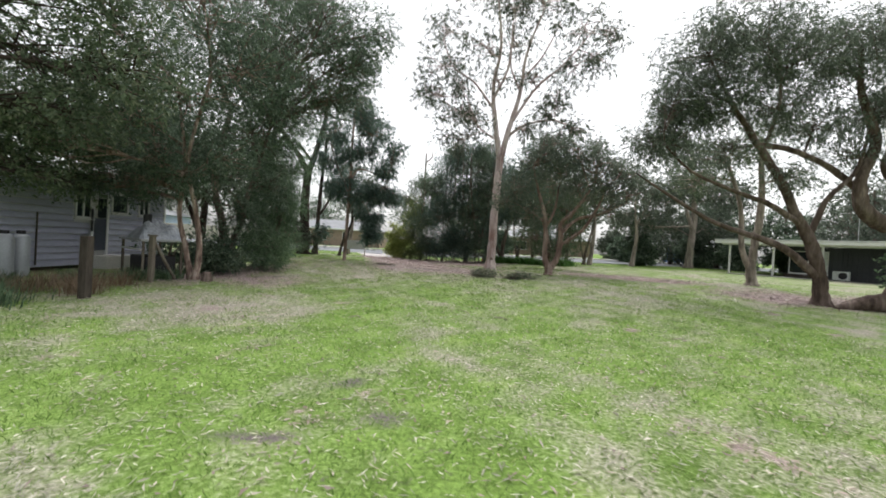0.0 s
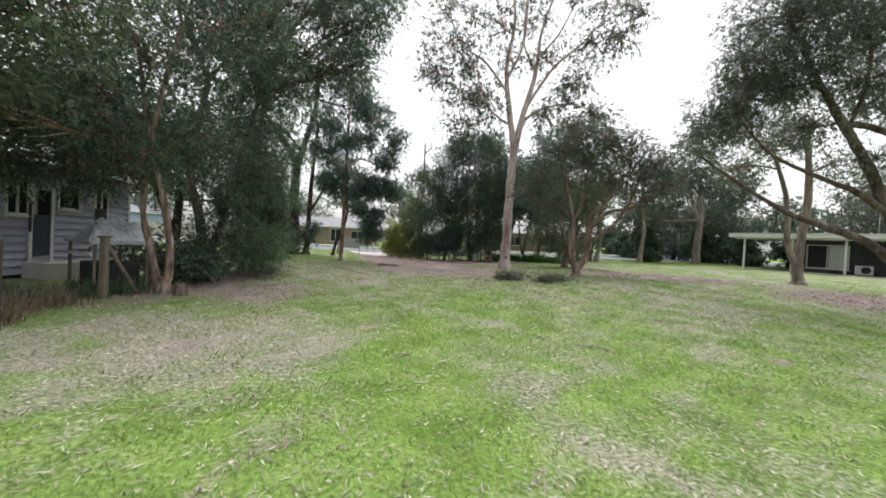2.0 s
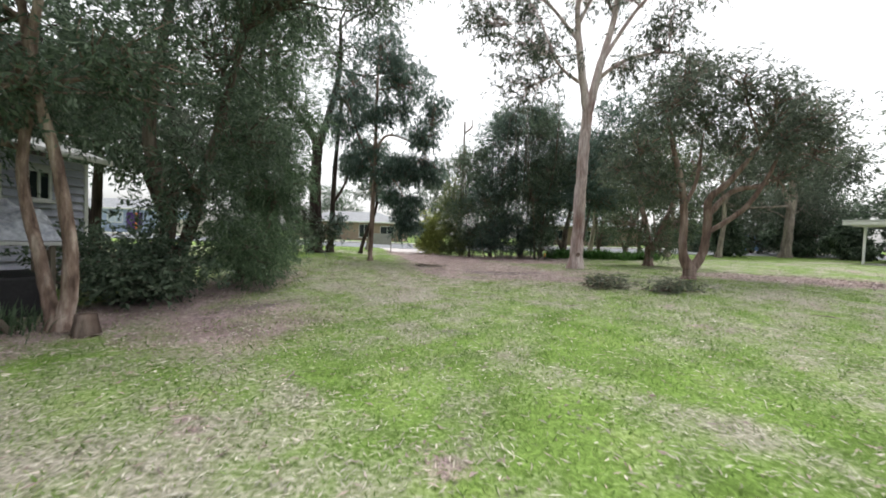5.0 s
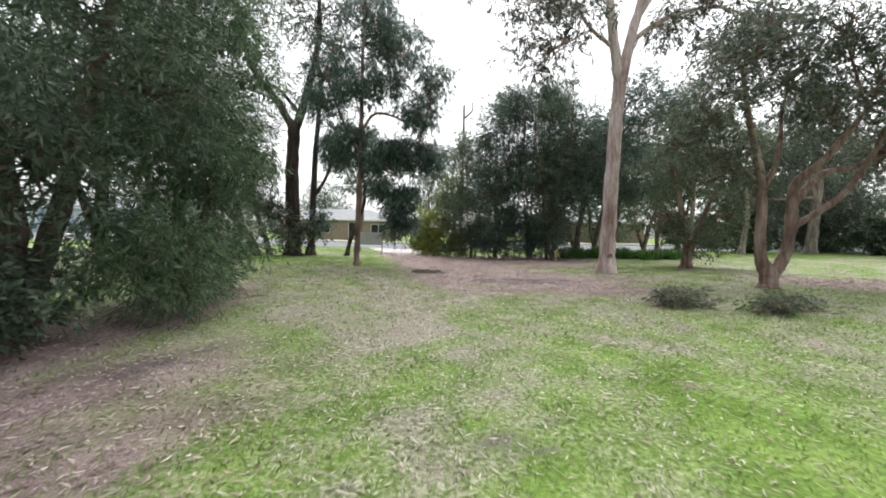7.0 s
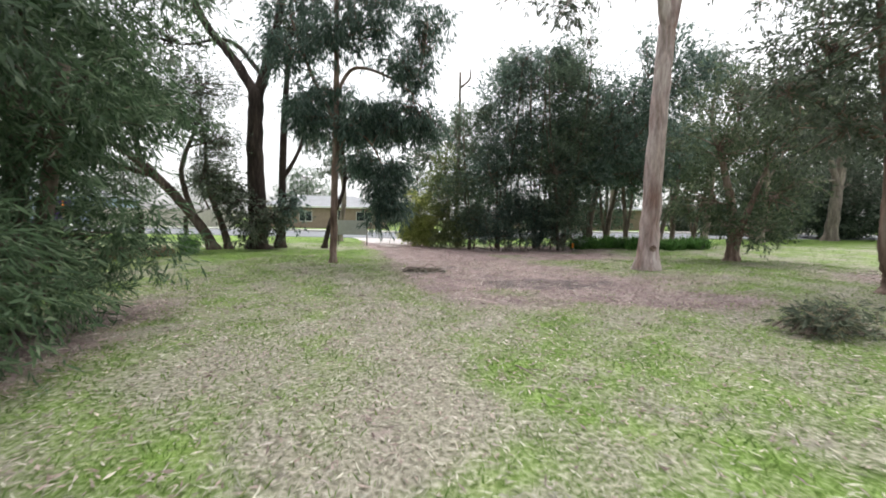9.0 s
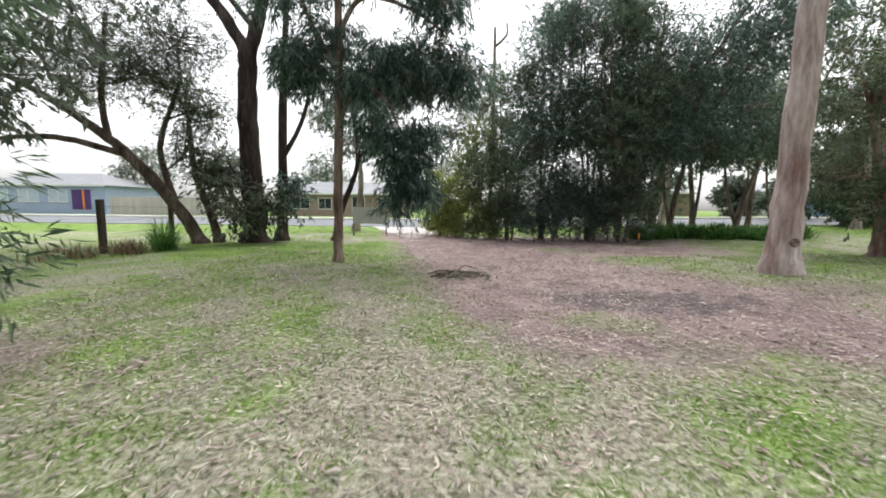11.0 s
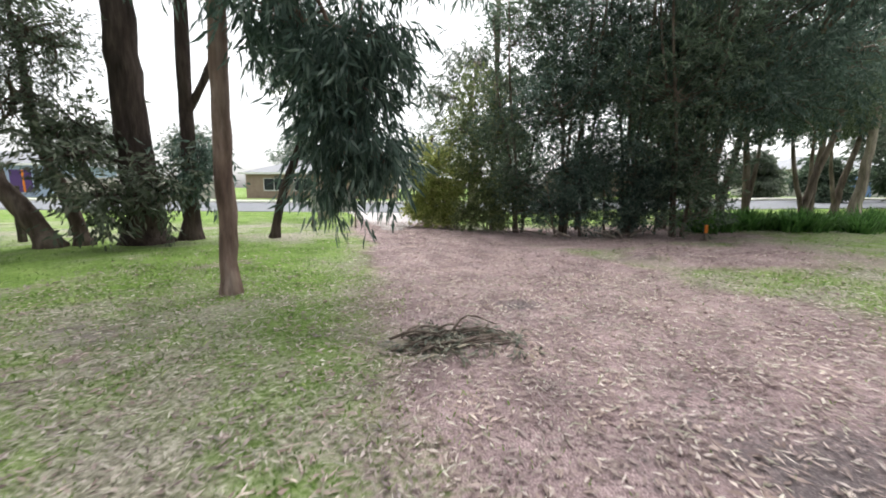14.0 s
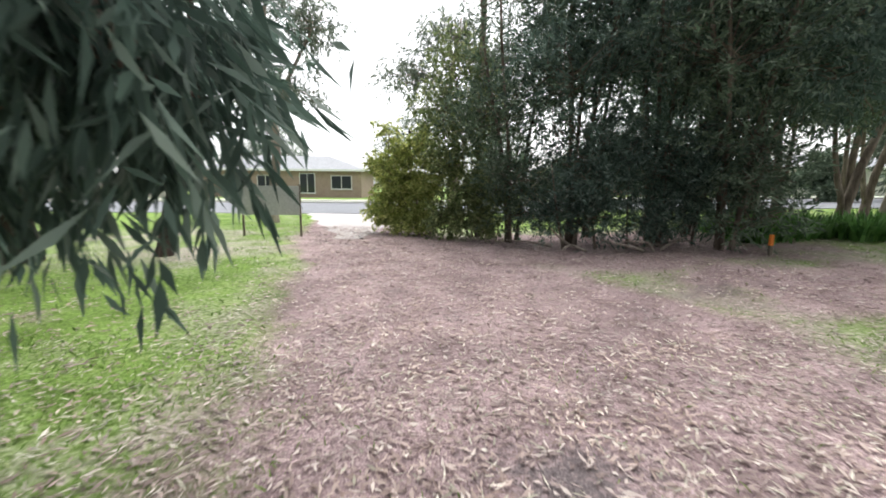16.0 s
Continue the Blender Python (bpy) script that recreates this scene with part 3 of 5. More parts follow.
# forked red-brown tree on the open lawn
f0 = on(5.25, 19.5)
tree("forked_tree", "low spreading forked tree with red-brown bark and grey-green foliage", f0,
     [[(5.35, 19.5, f0[2], 0.2), (5.35, 19.5, 0.65, 0.19), (5.12, 19.5, 1.15, 0.13), (5.1, 19.5, 2.2, 0.115), (5.0, 19.5, 3.2, 0.1), (4.6, 19.4, 4.4, 0.07), (4.2, 19.2, 5.6, 0.04)],
      [(5.38, 19.5, 0.6, 0.16), (5.75, 19.5, 1.2, 0.13), (5.85, 19.5, 2.2, 0.12), (5.8, 19.4, 2.9, 0.1), (6.3, 19.2, 3.5, 0.085), (7.0, 19, 4.6, 0.05)],
      [(5.85, 19.5, 2.4, 0.09), (6.7, 19.7, 3.2, 0.08), (7.8, 19.8, 3.5, 0.065), (9.2, 19.8, 4.2, 0.03)],
      [(5.8, 19.5, 1.8, 0.08), (6.8, 19.3, 2.6, 0.075), (7.4, 19.2, 3.6, 0.06), (7.9, 19.2, 4.8, 0.03)],
      [(5.05, 19.5, 2.6, 0.07), (5.5, 19.6, 3.6, 0.06), (5.7, 19.8, 4.8, 0.035)],
      [(5.05, 19.5, 2.9, 0.06), (4.2, 19.6, 3.5, 0.05), (3.2, 19.6, 3.9, 0.025)]],
     [(3.6, 19.3, 4.6, 1.0, 1.1, 0.9, 30), (4.4, 19.2, 5.9, 1.2, 1.2, 0.8, 38), (5.6, 19.6, 5.6, 1.2, 1.2, 1.0, 40), (6.6, 19.4, 4.8, 1.1, 1.2, 0.9, 34),
      (7.9, 19.2, 5.0, 1.1, 1.2, 0.9, 34), (8.3, 19.8, 3.8, 0.9, 1.0, 0.7, 22), (4.2, 19.6, 3.4, 0.8, 0.9, 0.7, 20), (6.2, 18.8, 6.4, 1.1, 1.1, 0.8, 26), (3.0, 19.4, 3.8, 0.7, 0.7, 0.6, 18), (9.2, 19.6, 4.6, 0.9, 0.9, 0.7, 22), (5.0, 19.3, 6.8, 1.0, 1.0, 0.6, 20), (7.2, 18.8, 5.9, 1.0, 1.0, 0.7, 22), (8.9, 19.2, 5.7, 0.9, 0.9, 0.7, 20)],
     BARK_RED, LEAF_GREY, (0.11, 0.022), 90, 0.27, 0.3, seed=12, limb=0.03)

# bushy tree behind the gum
h0 = on(7.0, 25.6)
tree("bushy_tree", "bushy multi-stemmed tree with dark fine foliage", h0,
     [[(7.0, 25.6, h0[2], 0.2), (7.0, 25.6, 1.2, 0.16), (6.7, 25.5, 2.6, 0.12), (6.2, 25.5, 4.2, 0.07)],
      [(7.05, 25.6, 0.6, 0.13), (7.5, 25.7, 1.9, 0.1), (8.2, 25.8, 3.6, 0.06)]],
     [(6.2, 25.5, 4.2, 1.5, 1.4, 1.1, 44), (8.0, 25.8, 4.6, 1.5, 1.4, 1.2, 44), (7.0, 25.6, 6.0, 1.5, 1.4, 1.0, 40), (5.6, 25.4, 2.4, 1.1, 1.0, 0.8, 28),
      (8.3, 25.4, 2.6, 1.0, 1.0, 0.9, 24), (6.9, 25.0, 1.5, 1.4, 0.9, 0.7, 24), (9.4, 26, 5.6, 1.3, 1.2, 0.9, 26)],
     BARK_RED, LEAF_OLIVE, (0.13, 0.024), 80, 0.3, 0.4, seed=13, limb=0.03)

# slim weeping tree on the bright verge
m0 = on(-6.2, 24.6)
tree("weeping_tree", "slim weeping gum with long hanging leaves", m0,
     [[(-6.2, 24.6, m0[2], 0.105), (-6.18, 24.6, 1.6, 0.105), (-6.14, 24.6, 3.4, 0.1), (-6.1, 24.6, 5.6, 0.08), (-6.1, 24.6, 8.0, 0.06), (-6.0, 24.6, 10.5, 0.03)],
      [(-6.2, 24.6, 5.0, 0.06), (-5.6, 24.5, 5.9, 0.05), (-4.6, 24.4, 5.7, 0.035), (-3.8, 24.4, 5.2, 0.02)],
      [(-6.14, 24.6, 3.3, 0.05), (-5.7, 24.4, 4.0, 0.04), (-5.1, 24.1, 3.8, 0.03), (-4.65, 24.15, 3.0, 0.018), (-4.5, 24.2, 1.9, 0.007)],
      [(-6.2, 24.6, 4.5, 0.06), (-6.9, 24.8, 5.8, 0.05), (-7.6, 25, 7.6, 0.03)]],
     [(-6.0, 24.6, 10.0, 1.3, 1.2, 1.3, 30), (-4.6, 24.5, 8.4, 1.2, 1.1, 0.9, 28), (-7.3, 24.8, 8.4, 1.1, 1.0, 1.0, 24), (-4.0, 24.5, 6.0, 0.9, 0.9, 0.7, 26), (-6.3, 24.4, 6.8, 0.9, 0.9, 0.6, 18),
      (-4.6, 24.2, 2.6, 0.55, 0.45, 0.4, 22), (-4.45, 24.2, 2.0, 0.45, 0.4, 0.35, 16), (-4.75, 24.25, 1.65, 0.3, 0.3, 0.25, 4), (-4.15, 24.15, 1.75, 0.22, 0.25, 0.22, 4), (-4.35, 24.3, 3.1, 0.5, 0.5, 0.35, 14), (-5.2, 24.2, 3.3, 0.45, 0.45, 0.35, 12), (-5.0, 24.7, 4.7, 0.8, 0.8, 0.4, 20),
      (-6.9, 24.6, 4.5, 0.7, 0.7, 0.45, 22), (-5.6, 24.4, 4.3, 0.7, 0.6, 0.4, 18), (-4.4, 24.4, 4.3, 0.8, 0.7, 0.45, 24), (-3.5, 24.6, 4.4, 0.6, 0.6, 0.5, 16), (-5.0, 24.7, 4.7, 0.8, 0.8, 0.4, 20),
      (-5.4, 24.6, 7.2, 1.0, 0.9, 0.7, 28), (-7.1, 24.8, 5.0, 0.6, 0.7, 0.4, 16), (-7.6, 24.6, 6.4, 0.8, 0.8, 0.7, 22), (-3.4, 24.5, 7.2, 0.8, 0.8, 0.8, 20), (-3.9, 24.6, 4.7, 0.7, 0.7, 0.5, 18), (-5.2, 24.6, 9.2, 1.2, 1.1, 0.9, 26), (-6.2, 24.9, 5.4, 0.8, 0.7, 0.4, 14)],
     BARK_RED, LEAF_BLUE, (0.17, 0.017), 120, 0.26, 1.6, 1.5, seed=14, sides=14, limb=0.02)

# dark-trunked pair by the verge
d0 = on(-10.1, 28.2)
tree("ironbark_tree", "tall dark-trunked forked tree in bright grass", d0,
     [[(-10.1, 28.2, d0[2], 0.38), (-10.1, 28.2, 1.5, 0.33), (-10.2, 28.2, 4.2, 0.29), (-10.1, 28.2, 6.4, 0.27)],
      [(-10.1, 28.2, 6.2, 0.2), (-11.0, 28.2, 7.6, 0.17), (-12.2, 28.2, 9.2, 0.13), (-13.0, 28.2, 12, 0.07)],
      [(-10.05, 28.2, 6.2, 0.21), (-9.5, 28.2, 8.0, 0.17), (-9.0, 28.2, 10.4, 0.12), (-9, 28.2, 13, 0.07)],
      [(-9.9, 28.2, 7, 0.09), (-11.2, 28.4, 8.3, 0.07), (-12.8, 28.4, 8.1, 0.04)]],
     [(-12.8, 28.2, 10.5, 1.8, 1.6, 1.3, 40), (-13.6, 28.2, 8.2, 1.6, 1.5, 1.0, 26), (-9.0, 28.2, 11.4, 1.9, 1.7, 1.4, 42), (-11.0, 28, 13.0, 2.2, 2, 1.4, 44), (-8.4, 28.4, 8.8, 1.2, 1.2, 0.9, 22), (-7.0, 28.2, 13.5, 1.8, 1.7, 1.4, 40), (-8.5, 28.2, 16.0, 2.2, 2.0, 1.5, 46), (-11.8, 28.2, 16.0, 2.2, 2.0, 1.5, 44), (-13.8, 28.0, 13.2, 1.8, 1.7, 1.4, 36), (-6.2, 28.6, 10.6, 1.4, 1.3, 1.1, 26),
      (-10.9, 27.8, 2.6, 0.5, 0.5, 0.7, 12), (-9.3, 27.6, 1.5, 0.5, 0.5, 0.5, 14), (-9.9, 26.9, 1.3, 0.6, 0.5, 0.5, 18), (-10.3, 26.8, 2.0, 0.5, 0.5, 0.4, 10)],
     BARK_DARK, LEAF_GUM, (0.16, 0.032), 70, 0.36, 0.8, 1.2, seed=15, sides=16)
e0 = on(-9.5, 28.8)
tree("slim_tree", "slim grey-barked tree beside a dark trunk", e0,
     [[(-9.5, 28.8, e0[2], 0.2), (-9.4, 28.8, 2, 0.16), (-9.3, 28.8, 5, 0.13), (-9.0, 28.8, 9, 0.07)],
      [(-9.4, 28.8, 3.0, 0.09), (-8.7, 28.8, 4.2, 0.07), (-8.2, 28.9, 6.0, 0.04)]],
     [(-8.9, 28.8, 9, 1.4, 1.3, 1.2, 24), (-8.3, 28.9, 6.6, 1.0, 1.0, 0.9, 16), (-8.9, 28.2, 1.9, 0.6, 0.5, 0.8, 16)],
     BARK_DARK, LEAF_BLUE, (0.16, 0.03), 60, 0.32, 1.0, 1.3, seed=16)
s0 = on(-7.9, 29.6)
tree("leaning_sapling", "thin leaning dark sapling with drooping leaves", s0,
     [[(-7.9, 29.6, s0[2], 0.11), (-7.6, 29.6, 1.4, 0.1), (-7.0, 29.6, 3.2, 0.08), (-7.4, 29.6, 6.0, 0.05)]],
     [(-7.2, 29.6, 5.4, 1.2, 1.1, 1.2, 26), (-6.2, 29.4, 3.6, 0.8, 0.8, 0.8, 16)], BARK_DARK, LEAF_BLUE, (0.16, 0.03), 60, 0.3, 1.2, 1.3, seed=17)

# two leaning trees at the old fence
l0 = on(-11.4, 27.4)
tree("leaning_tree", "leaning grey-brown tree with wispy grey foliage", l0,
     [[(-11.4, 27.4, l0[2], 0.2), (-11.9, 27.2, 1.3, 0.17), (-12.9, 27.0, 2.6, 0.16), (-13.8, 26.8, 3.5, 0.13), (-15.4, 26.6, 4.6, 0.09), (-17.0, 26.4, 5.4, 0.05)],
      [(-13.2, 26.9, 2.9, 0.1), (-14.8, 26.4, 3.3, 0.08), (-16.8, 26.2, 3.2, 0.04)],
      [(-13.6, 26.8, 3.3, 0.1), (-13.7, 26.8, 4.6, 0.08), (-13.4, 26.8, 6.8, 0.05)],
      [(-12.0, 27.2, 1.5, 0.1), (-12.6, 27.5, 3.2, 0.085), (-11.9, 27.6, 5.2, 0.05)]],
     [(-14.2, 26.8, 6.4, 1.8, 1.6, 1.0, 36), (-12.4, 27.2, 5.4, 1.1, 1.2, 0.9, 26), (-16.4, 26.4, 5.9, 1.8, 1.5, 0.9, 30), (-16.8, 26.2, 3.8, 1.1, 1.1, 0.6, 14), (-11.6, 27.4, 3.2, 0.7, 0.8, 0.8, 22), (-11.0, 27.6, 4.2, 0.8, 0.8, 0.7, 18), (-12.8, 26.9, 5.4, 1.6, 1.4, 0.9, 44), (-14.6, 26.8, 4.9, 1.2, 1.2, 0.6, 26), (-11.4, 27.0, 6.2, 1.2, 1.1, 0.8, 28)],
     BARK_TWIST, LEAF_GREY, (0.10, 0.015), 140, 0.32, 0.3, seed=18, limb=0.025)
k0 = on(-11.0, 27.7)
tree("leaning_tree", "small leaning tree beside the old wire fence", k0,
     [[(-11.0, 27.7, k0[2], 0.14), (-11.25, 27.7, 1.2, 0.12), (-11.7, 27.7, 2.6, 0.09), (-11.9, 27.8, 4.6, 0.05)]],
     [(-11.8, 27.8, 4.6, 0.9, 0.9, 0.9, 20), (-11.3, 27.6, 2.6, 0.6, 0.6, 0.6, 14)], BARK_TWIST, LEAF_OLIVE, (0.12, 0.024), 80, 0.28, 0.5, seed=19)

# paperbark pair beside the neighbour's yard
p0 = on(-7.4, 11.5)
tree("paperbark_tree", "twin-trunked paperbark with peeling bark under dense dark foliage", p0,
     [[(-7.4, 11.5, p0[2], 0.085), (-7.6, 11.5, 0.9, 0.07), (-7.85, 11.5, 2.0, 0.06), (-7.75, 11.5, 3.4, 0.05), (-8.0, 11.4, 5.6, 0.04)],
      [(-7.3, 11.5, p0[2], 0.095), (-7.2, 11.5, 1.0, 0.08), (-7.4, 11.5, 2.2, 0.065), (-7.6, 11.4, 3.6, 0.05), (-7.0, 11.3, 6.0, 0.05)]],
     [(-7.8, 11.2, 5.6, 2.0, 1.9, 1.4, 90), (-9.4, 10.4, 4.6, 1.6, 1.6, 1.2, 60), (-6.4, 12.2, 6.6, 1.8, 1.8, 1.5, 80), (-8.6, 9.6, 6.6, 1.9, 1.8, 1.5, 80),
      (-7.2, 11.0, 8.2, 2.2, 2.2, 1.6, 80), (-10.4, 8.2, 5.2, 1.6, 1.6, 1.3, 60), (-8.4, 11.0, 3.6, 0.9, 0.9, 0.6, 22), (-10.0, 8.6, 8.0, 2.0, 2.0, 1.6, 60), (-9.2, 9.2, 3.5, 0.9, 0.9, 0.55, 18), (-10.4, 11.8, 4.0, 1.0, 1.2, 0.65, 44), (-10.5, 13.6, 3.9, 1.0, 1.2, 0.7, 44), (-10.2, 9.8, 4.0, 1.0, 1.2, 0.6, 40), (-9.4, 13.0, 3.2, 0.8, 0.9, 0.5, 26), (-8.2, 10.2, 4.4, 1.0, 1.0, 0.7, 36), (-7.6, 11.2, 3.2, 0.9, 0.9, 0.5, 34), (-6.7, 12.0, 3.7, 0.9, 0.9, 0.7, 36), (-8.6, 11.6, 3.0, 0.7, 0.8, 0.5, 24), (-9.6, 11.2, 2.9, 0.8, 0.8, 0.45, 28), (-10.6, 11.4, 2.9, 0.7, 0.7, 0.5, 26), (-10.0, 12.4, 2.6, 0.6, 0.7, 0.4, 18)],
     BARK_PAPER, LEAF_DARK, (0.10, 0.020), 66, 0.28, 0.5, seed=20, limb=0.03)

# dense row of shrubs and trees along the boundary
q0 = on(-8.4, 14.6)
tree("boundary_tree", "dense dark fine-leaved tree along the boundary", q0,
     [[(-8.4, 14.6, q0[2], 0.17), (-8.3, 14.6, 1.6, 0.14), (-8.7, 14.6, 3.4, 0.12), (-8.2, 14.5, 6.0, 0.08)],
      [(-8.3, 14.7, 0.2, 0.14), (-7.8, 14.7, 1.6, 0.12), (-7.4, 14.8, 3.4, 0.09), (-6.8, 14.8, 5.6, 0.06)]],
     [(-7.6, 14.6, 5.2, 1.7, 1.8, 1.5, 90), (-8.8, 14.2, 7.4, 2.0, 2.0, 1.7, 90), (-6.9, 15.0, 8.4, 2.2, 2.2, 1.8, 100), (-6.6, 14.8, 3.4, 0.9, 1.3, 0.9, 46), (-8.2, 15.0, 10.4, 2.2, 2.2, 1.6, 80), (-7.2, 13.8, 2.2, 0.8, 0.9, 0.9, 36), (-5.8, 14.6, 6.4, 1.3, 1.4, 1.3, 60), (-5.4, 15.6, 10.2, 1.6, 1.6, 1.5, 60), (-9.6, 13.0, 9.6, 1.9, 1.8, 1.5, 60), (-9.6, 14.2, 4.4, 1.3, 1.3, 1.2, 44), (-6.4, 16.5, 12.2, 2.0, 2.0, 1.6, 60), (-6.4, 13.4, 9.2, 1.6, 1.6, 1.4, 60), (-4.2, 14.6, 8.2, 1.2, 1.3, 1.0, 46), (-4.7, 14.4, 10.0, 1.4, 1.4, 1.2, 46), (-3.9, 15.2, 7.1, 0.8, 0.9, 0.6, 20), (-3.5, 14.8, 8.2, 0.9, 1.1, 0.9, 40), (-3.0, 15.0, 9.5, 0.9, 1.0, 0.9, 36), (-4.4, 14.8, 6.9, 0.8, 0.9, 0.6, 24)],
     BARK_STEM, LEAF_DARK, (0.11, 0.019), 78, 0.28, 0.5, seed=21, limb=0.03)
r0 = on(-8.2, 17.4)
tree("boundary_tree", "dense green weeping shrub reaching the grass", r0,
     [[(-8.2, 17.4, r0[2], 0.16), (-8.1, 17.4, 1.6, 0.13), (-8.0, 17.5, 4, 0.09), (-7.8, 17.5, 6.6, 0.05)],
      [(-8.1, 17.3, 0.2, 0.1), (-7.4, 17.0, 1.4, 0.08), (-6.9, 16.8, 3.0, 0.05)]],
     [(-7.7, 17.2, 1.2, 1.2, 1.9, 0.95, 80), (-7.5, 17.0, 2.8, 1.3, 2.0, 1.1, 100), (-7.6, 17.4, 4.6, 1.5, 1.9, 1.2, 100), (-7.8, 17.6, 6.6, 1.7, 1.8, 1.4, 90), (-8.2, 17.0, 8.6, 1.9, 1.9, 1.4, 70), (-7.0, 15.4, 1.0, 0.9, 1.4, 0.8, 50)],
     BARK_STEM, LEAF_FRESH, (0.14, 0.013), 125, 0.27, 0.7, 1.2, seed=22, limb=0.03)
u0 = on(-9.2, 12.9)
tree("undergrowth_shrub", "low dark undergrowth shrub beneath the trees", u0,
     [[(-9.2, 12.9, u0[2], 0.05), (-9.1, 12.9, 0.5, 0.04), (-9.0, 12.9, 1.0, 0.02)]],
     [(-8.0, 13.5, 0.5, 0.9, 0.8, 0.45, 40), (-7.6, 13.4, 0.7, 0.9, 1.0, 0.6, 40), (-9.6, 14.4, 0.9, 1.2, 1.2, 0.8, 40)], BARK_STEM, LEAF_DARK, (0.09, 0.03), 90, 0.22, 0.2, category="shrub", seed=23, limb=0.01, twig=0.01)

# central thicket
thicket = [(-1.2, 32.4), (-0.1, 31.5), (0.8, 33.0), (1.9, 31.6), (2.7, 30.4), (3.4, 32.6)]
TOPS = [7.4, 9.0, 10.2, 9.8, 9.0, 9.4]
for i, ((x, y), top) in enumerate(zip(thicket, TOPS)):
    z = Z(x, y)
    rnd = random.Random(50 + i)
    stems = []
    for k in range(4):
        a = rnd.uniform(0, 6.28)
        dx, dy = math.cos(a), math.sin(a)
        stems.append([(x + 0.12 * dx, y + 0.12 * dy, z, rnd.uniform(0.035, 0.06)), (x + 0.35 * dx, y + 0.35 * dy, z + top * 0.3, 0.04), (x + 0.8 * dx, y + 0.8 * dy, z + top * 0.6, 0.03), (x + 1.0 * dx, y + 1.0 * dy, z + top * 0.93, 0.015)])
    bl = [(x, y, z + top * 0.84, 1.3, 1.3, top * 0.13, 74), (x + 0.5, y, z + top * 0.62, 1.6, 1.5, top * 0.15, 80), (x - 0.5, y - 0.2, z + top * 0.42, 1.5, 1.4, top * 0.13, 60), (x + 0.2, y - 0.4, z + top * 0.24, 1.2, 1.0, top * 0.10, 36)]
    for k in range(3):
        bl.append((x + rnd.uniform(-1.2, 1.2), y + rnd.uniform(-1, 1), z + top * rnd.uniform(0.88, 1.0), 0.45, 0.45, 0.75, 14))
    bl.append((x + 0.1, y - 0.5, z + 1.5, 1.0, 0.8, 0.6, 24))
    bl.append((x + 0.9, y + 0.2, z + top * 0.5, 1.0, 1.0, top * 0.2, 34))
    if i in (0, 1, 3, 4):
        bl.append((x + 0.2, y - 0.6, z + 0.75, 0.8, 0.5, 0.45, 16))
    tree("thicket_tree", "dense dark blue-green thicket tree on many thin stems", (x, y, z), stems, bl, BARK_STEM, LEAF_BLUE if i % 2 else LEAF_DARK, (0.13, 0.02), 68, 0.28, 0.0, 1.2, group="central thicket", seed=60 + i, sides=7, limb=0.02, twig=0.014)
z = Z(5.0, 33)
tree("thicket_tree", "broad dark tree with hanging foliage behind the gum", (5.0, 33.0, z),
     [[(5.0, 33, z, 0.2), (5.1, 33, 2.0, 0.16), (5.6, 33, 4.4, 0.1)], [(5.0, 33, z + 0.3, 0.13), (4.4, 33, 2.0, 0.1), (3.8, 33, 4.6, 0.06)]],
     [(4.2, 32.2, 5.2, 1.8, 1.6, 1.3, 60), (6.2, 32.6, 5.2, 2.0, 1.7, 1.3, 60), (5.2, 33, 7.0, 2.0, 1.8, 1.2, 54), (3.6, 30.2, 3.6, 1.2, 1.2, 0.8, 34), (7.8, 33, 4.2, 1.7, 1.6, 1.2, 44), (4.6, 31.4, 8.0, 1.6, 1.4, 1.1, 40), (6.8, 31.2, 6.6, 1.6, 1.4, 1.2, 44), (9.2, 32.5, 5.8, 1.8, 1.6, 1.3, 44), (5.0, 30.4, 4.8, 1.2, 1.1, 0.9, 34), (7.2, 29.8, 7.6, 1.5, 1.4, 1.2, 44), (5.2, 29.4, 6.8, 1.3, 1.2, 1.1, 40), (9.0, 30.4, 8.4, 1.6, 1.5, 1.3, 44), (7.0, 30.0, 9.4, 1.5, 1.4, 1.0, 36)],
     BARK_STEM, LEAF_BLUE, (0.15, 0.026), 85, 0.3, 0.8, 1.2, seed=70)
for i, (x, y, lean) in enumerate([(6.6, 34.6, 0.5), (8.2, 35.4, -0.3), (9.8, 34.8, 0.8), (11.6, 36.5, 0.2), (4.0, 35.5, -0.4), (13.6, 37.5, 0.6)]):
    z = Z(x, y)
    tree("grove_tree", "slender leaning tree in the grove by the street", (x, y, z),
         [[(x, y, z, 0.15), (x + 0.4 * lean, y, z + 1.6, 0.12), (x + 1.1 * lean, y, z + 3.4, 0.09), (x + 1.3 * lean, y, z + 5.5, 0.05)], [(x, y, z + 0.5, 0.09), (x - 0.6 * lean, y, z + 2.0, 0.07), (x - lean, y, z + 4, 0.04)]],
         [(x + 1.2 * lean, y, z + 5.2, 1.7, 1.6, 1.3, 46), (x - lean, y, z + 4.2, 1.4, 1.4, 1.0, 36), (x, y, z + 6.6, 1.6, 1.5, 1.0, 34)],
         BARK_STEM, (LEAF_DARK, LEAF_OLIVE)[i % 2], (0.17, 0.03), 75, 0.34, 0.6, group="grove by the street", seed=80 + i)

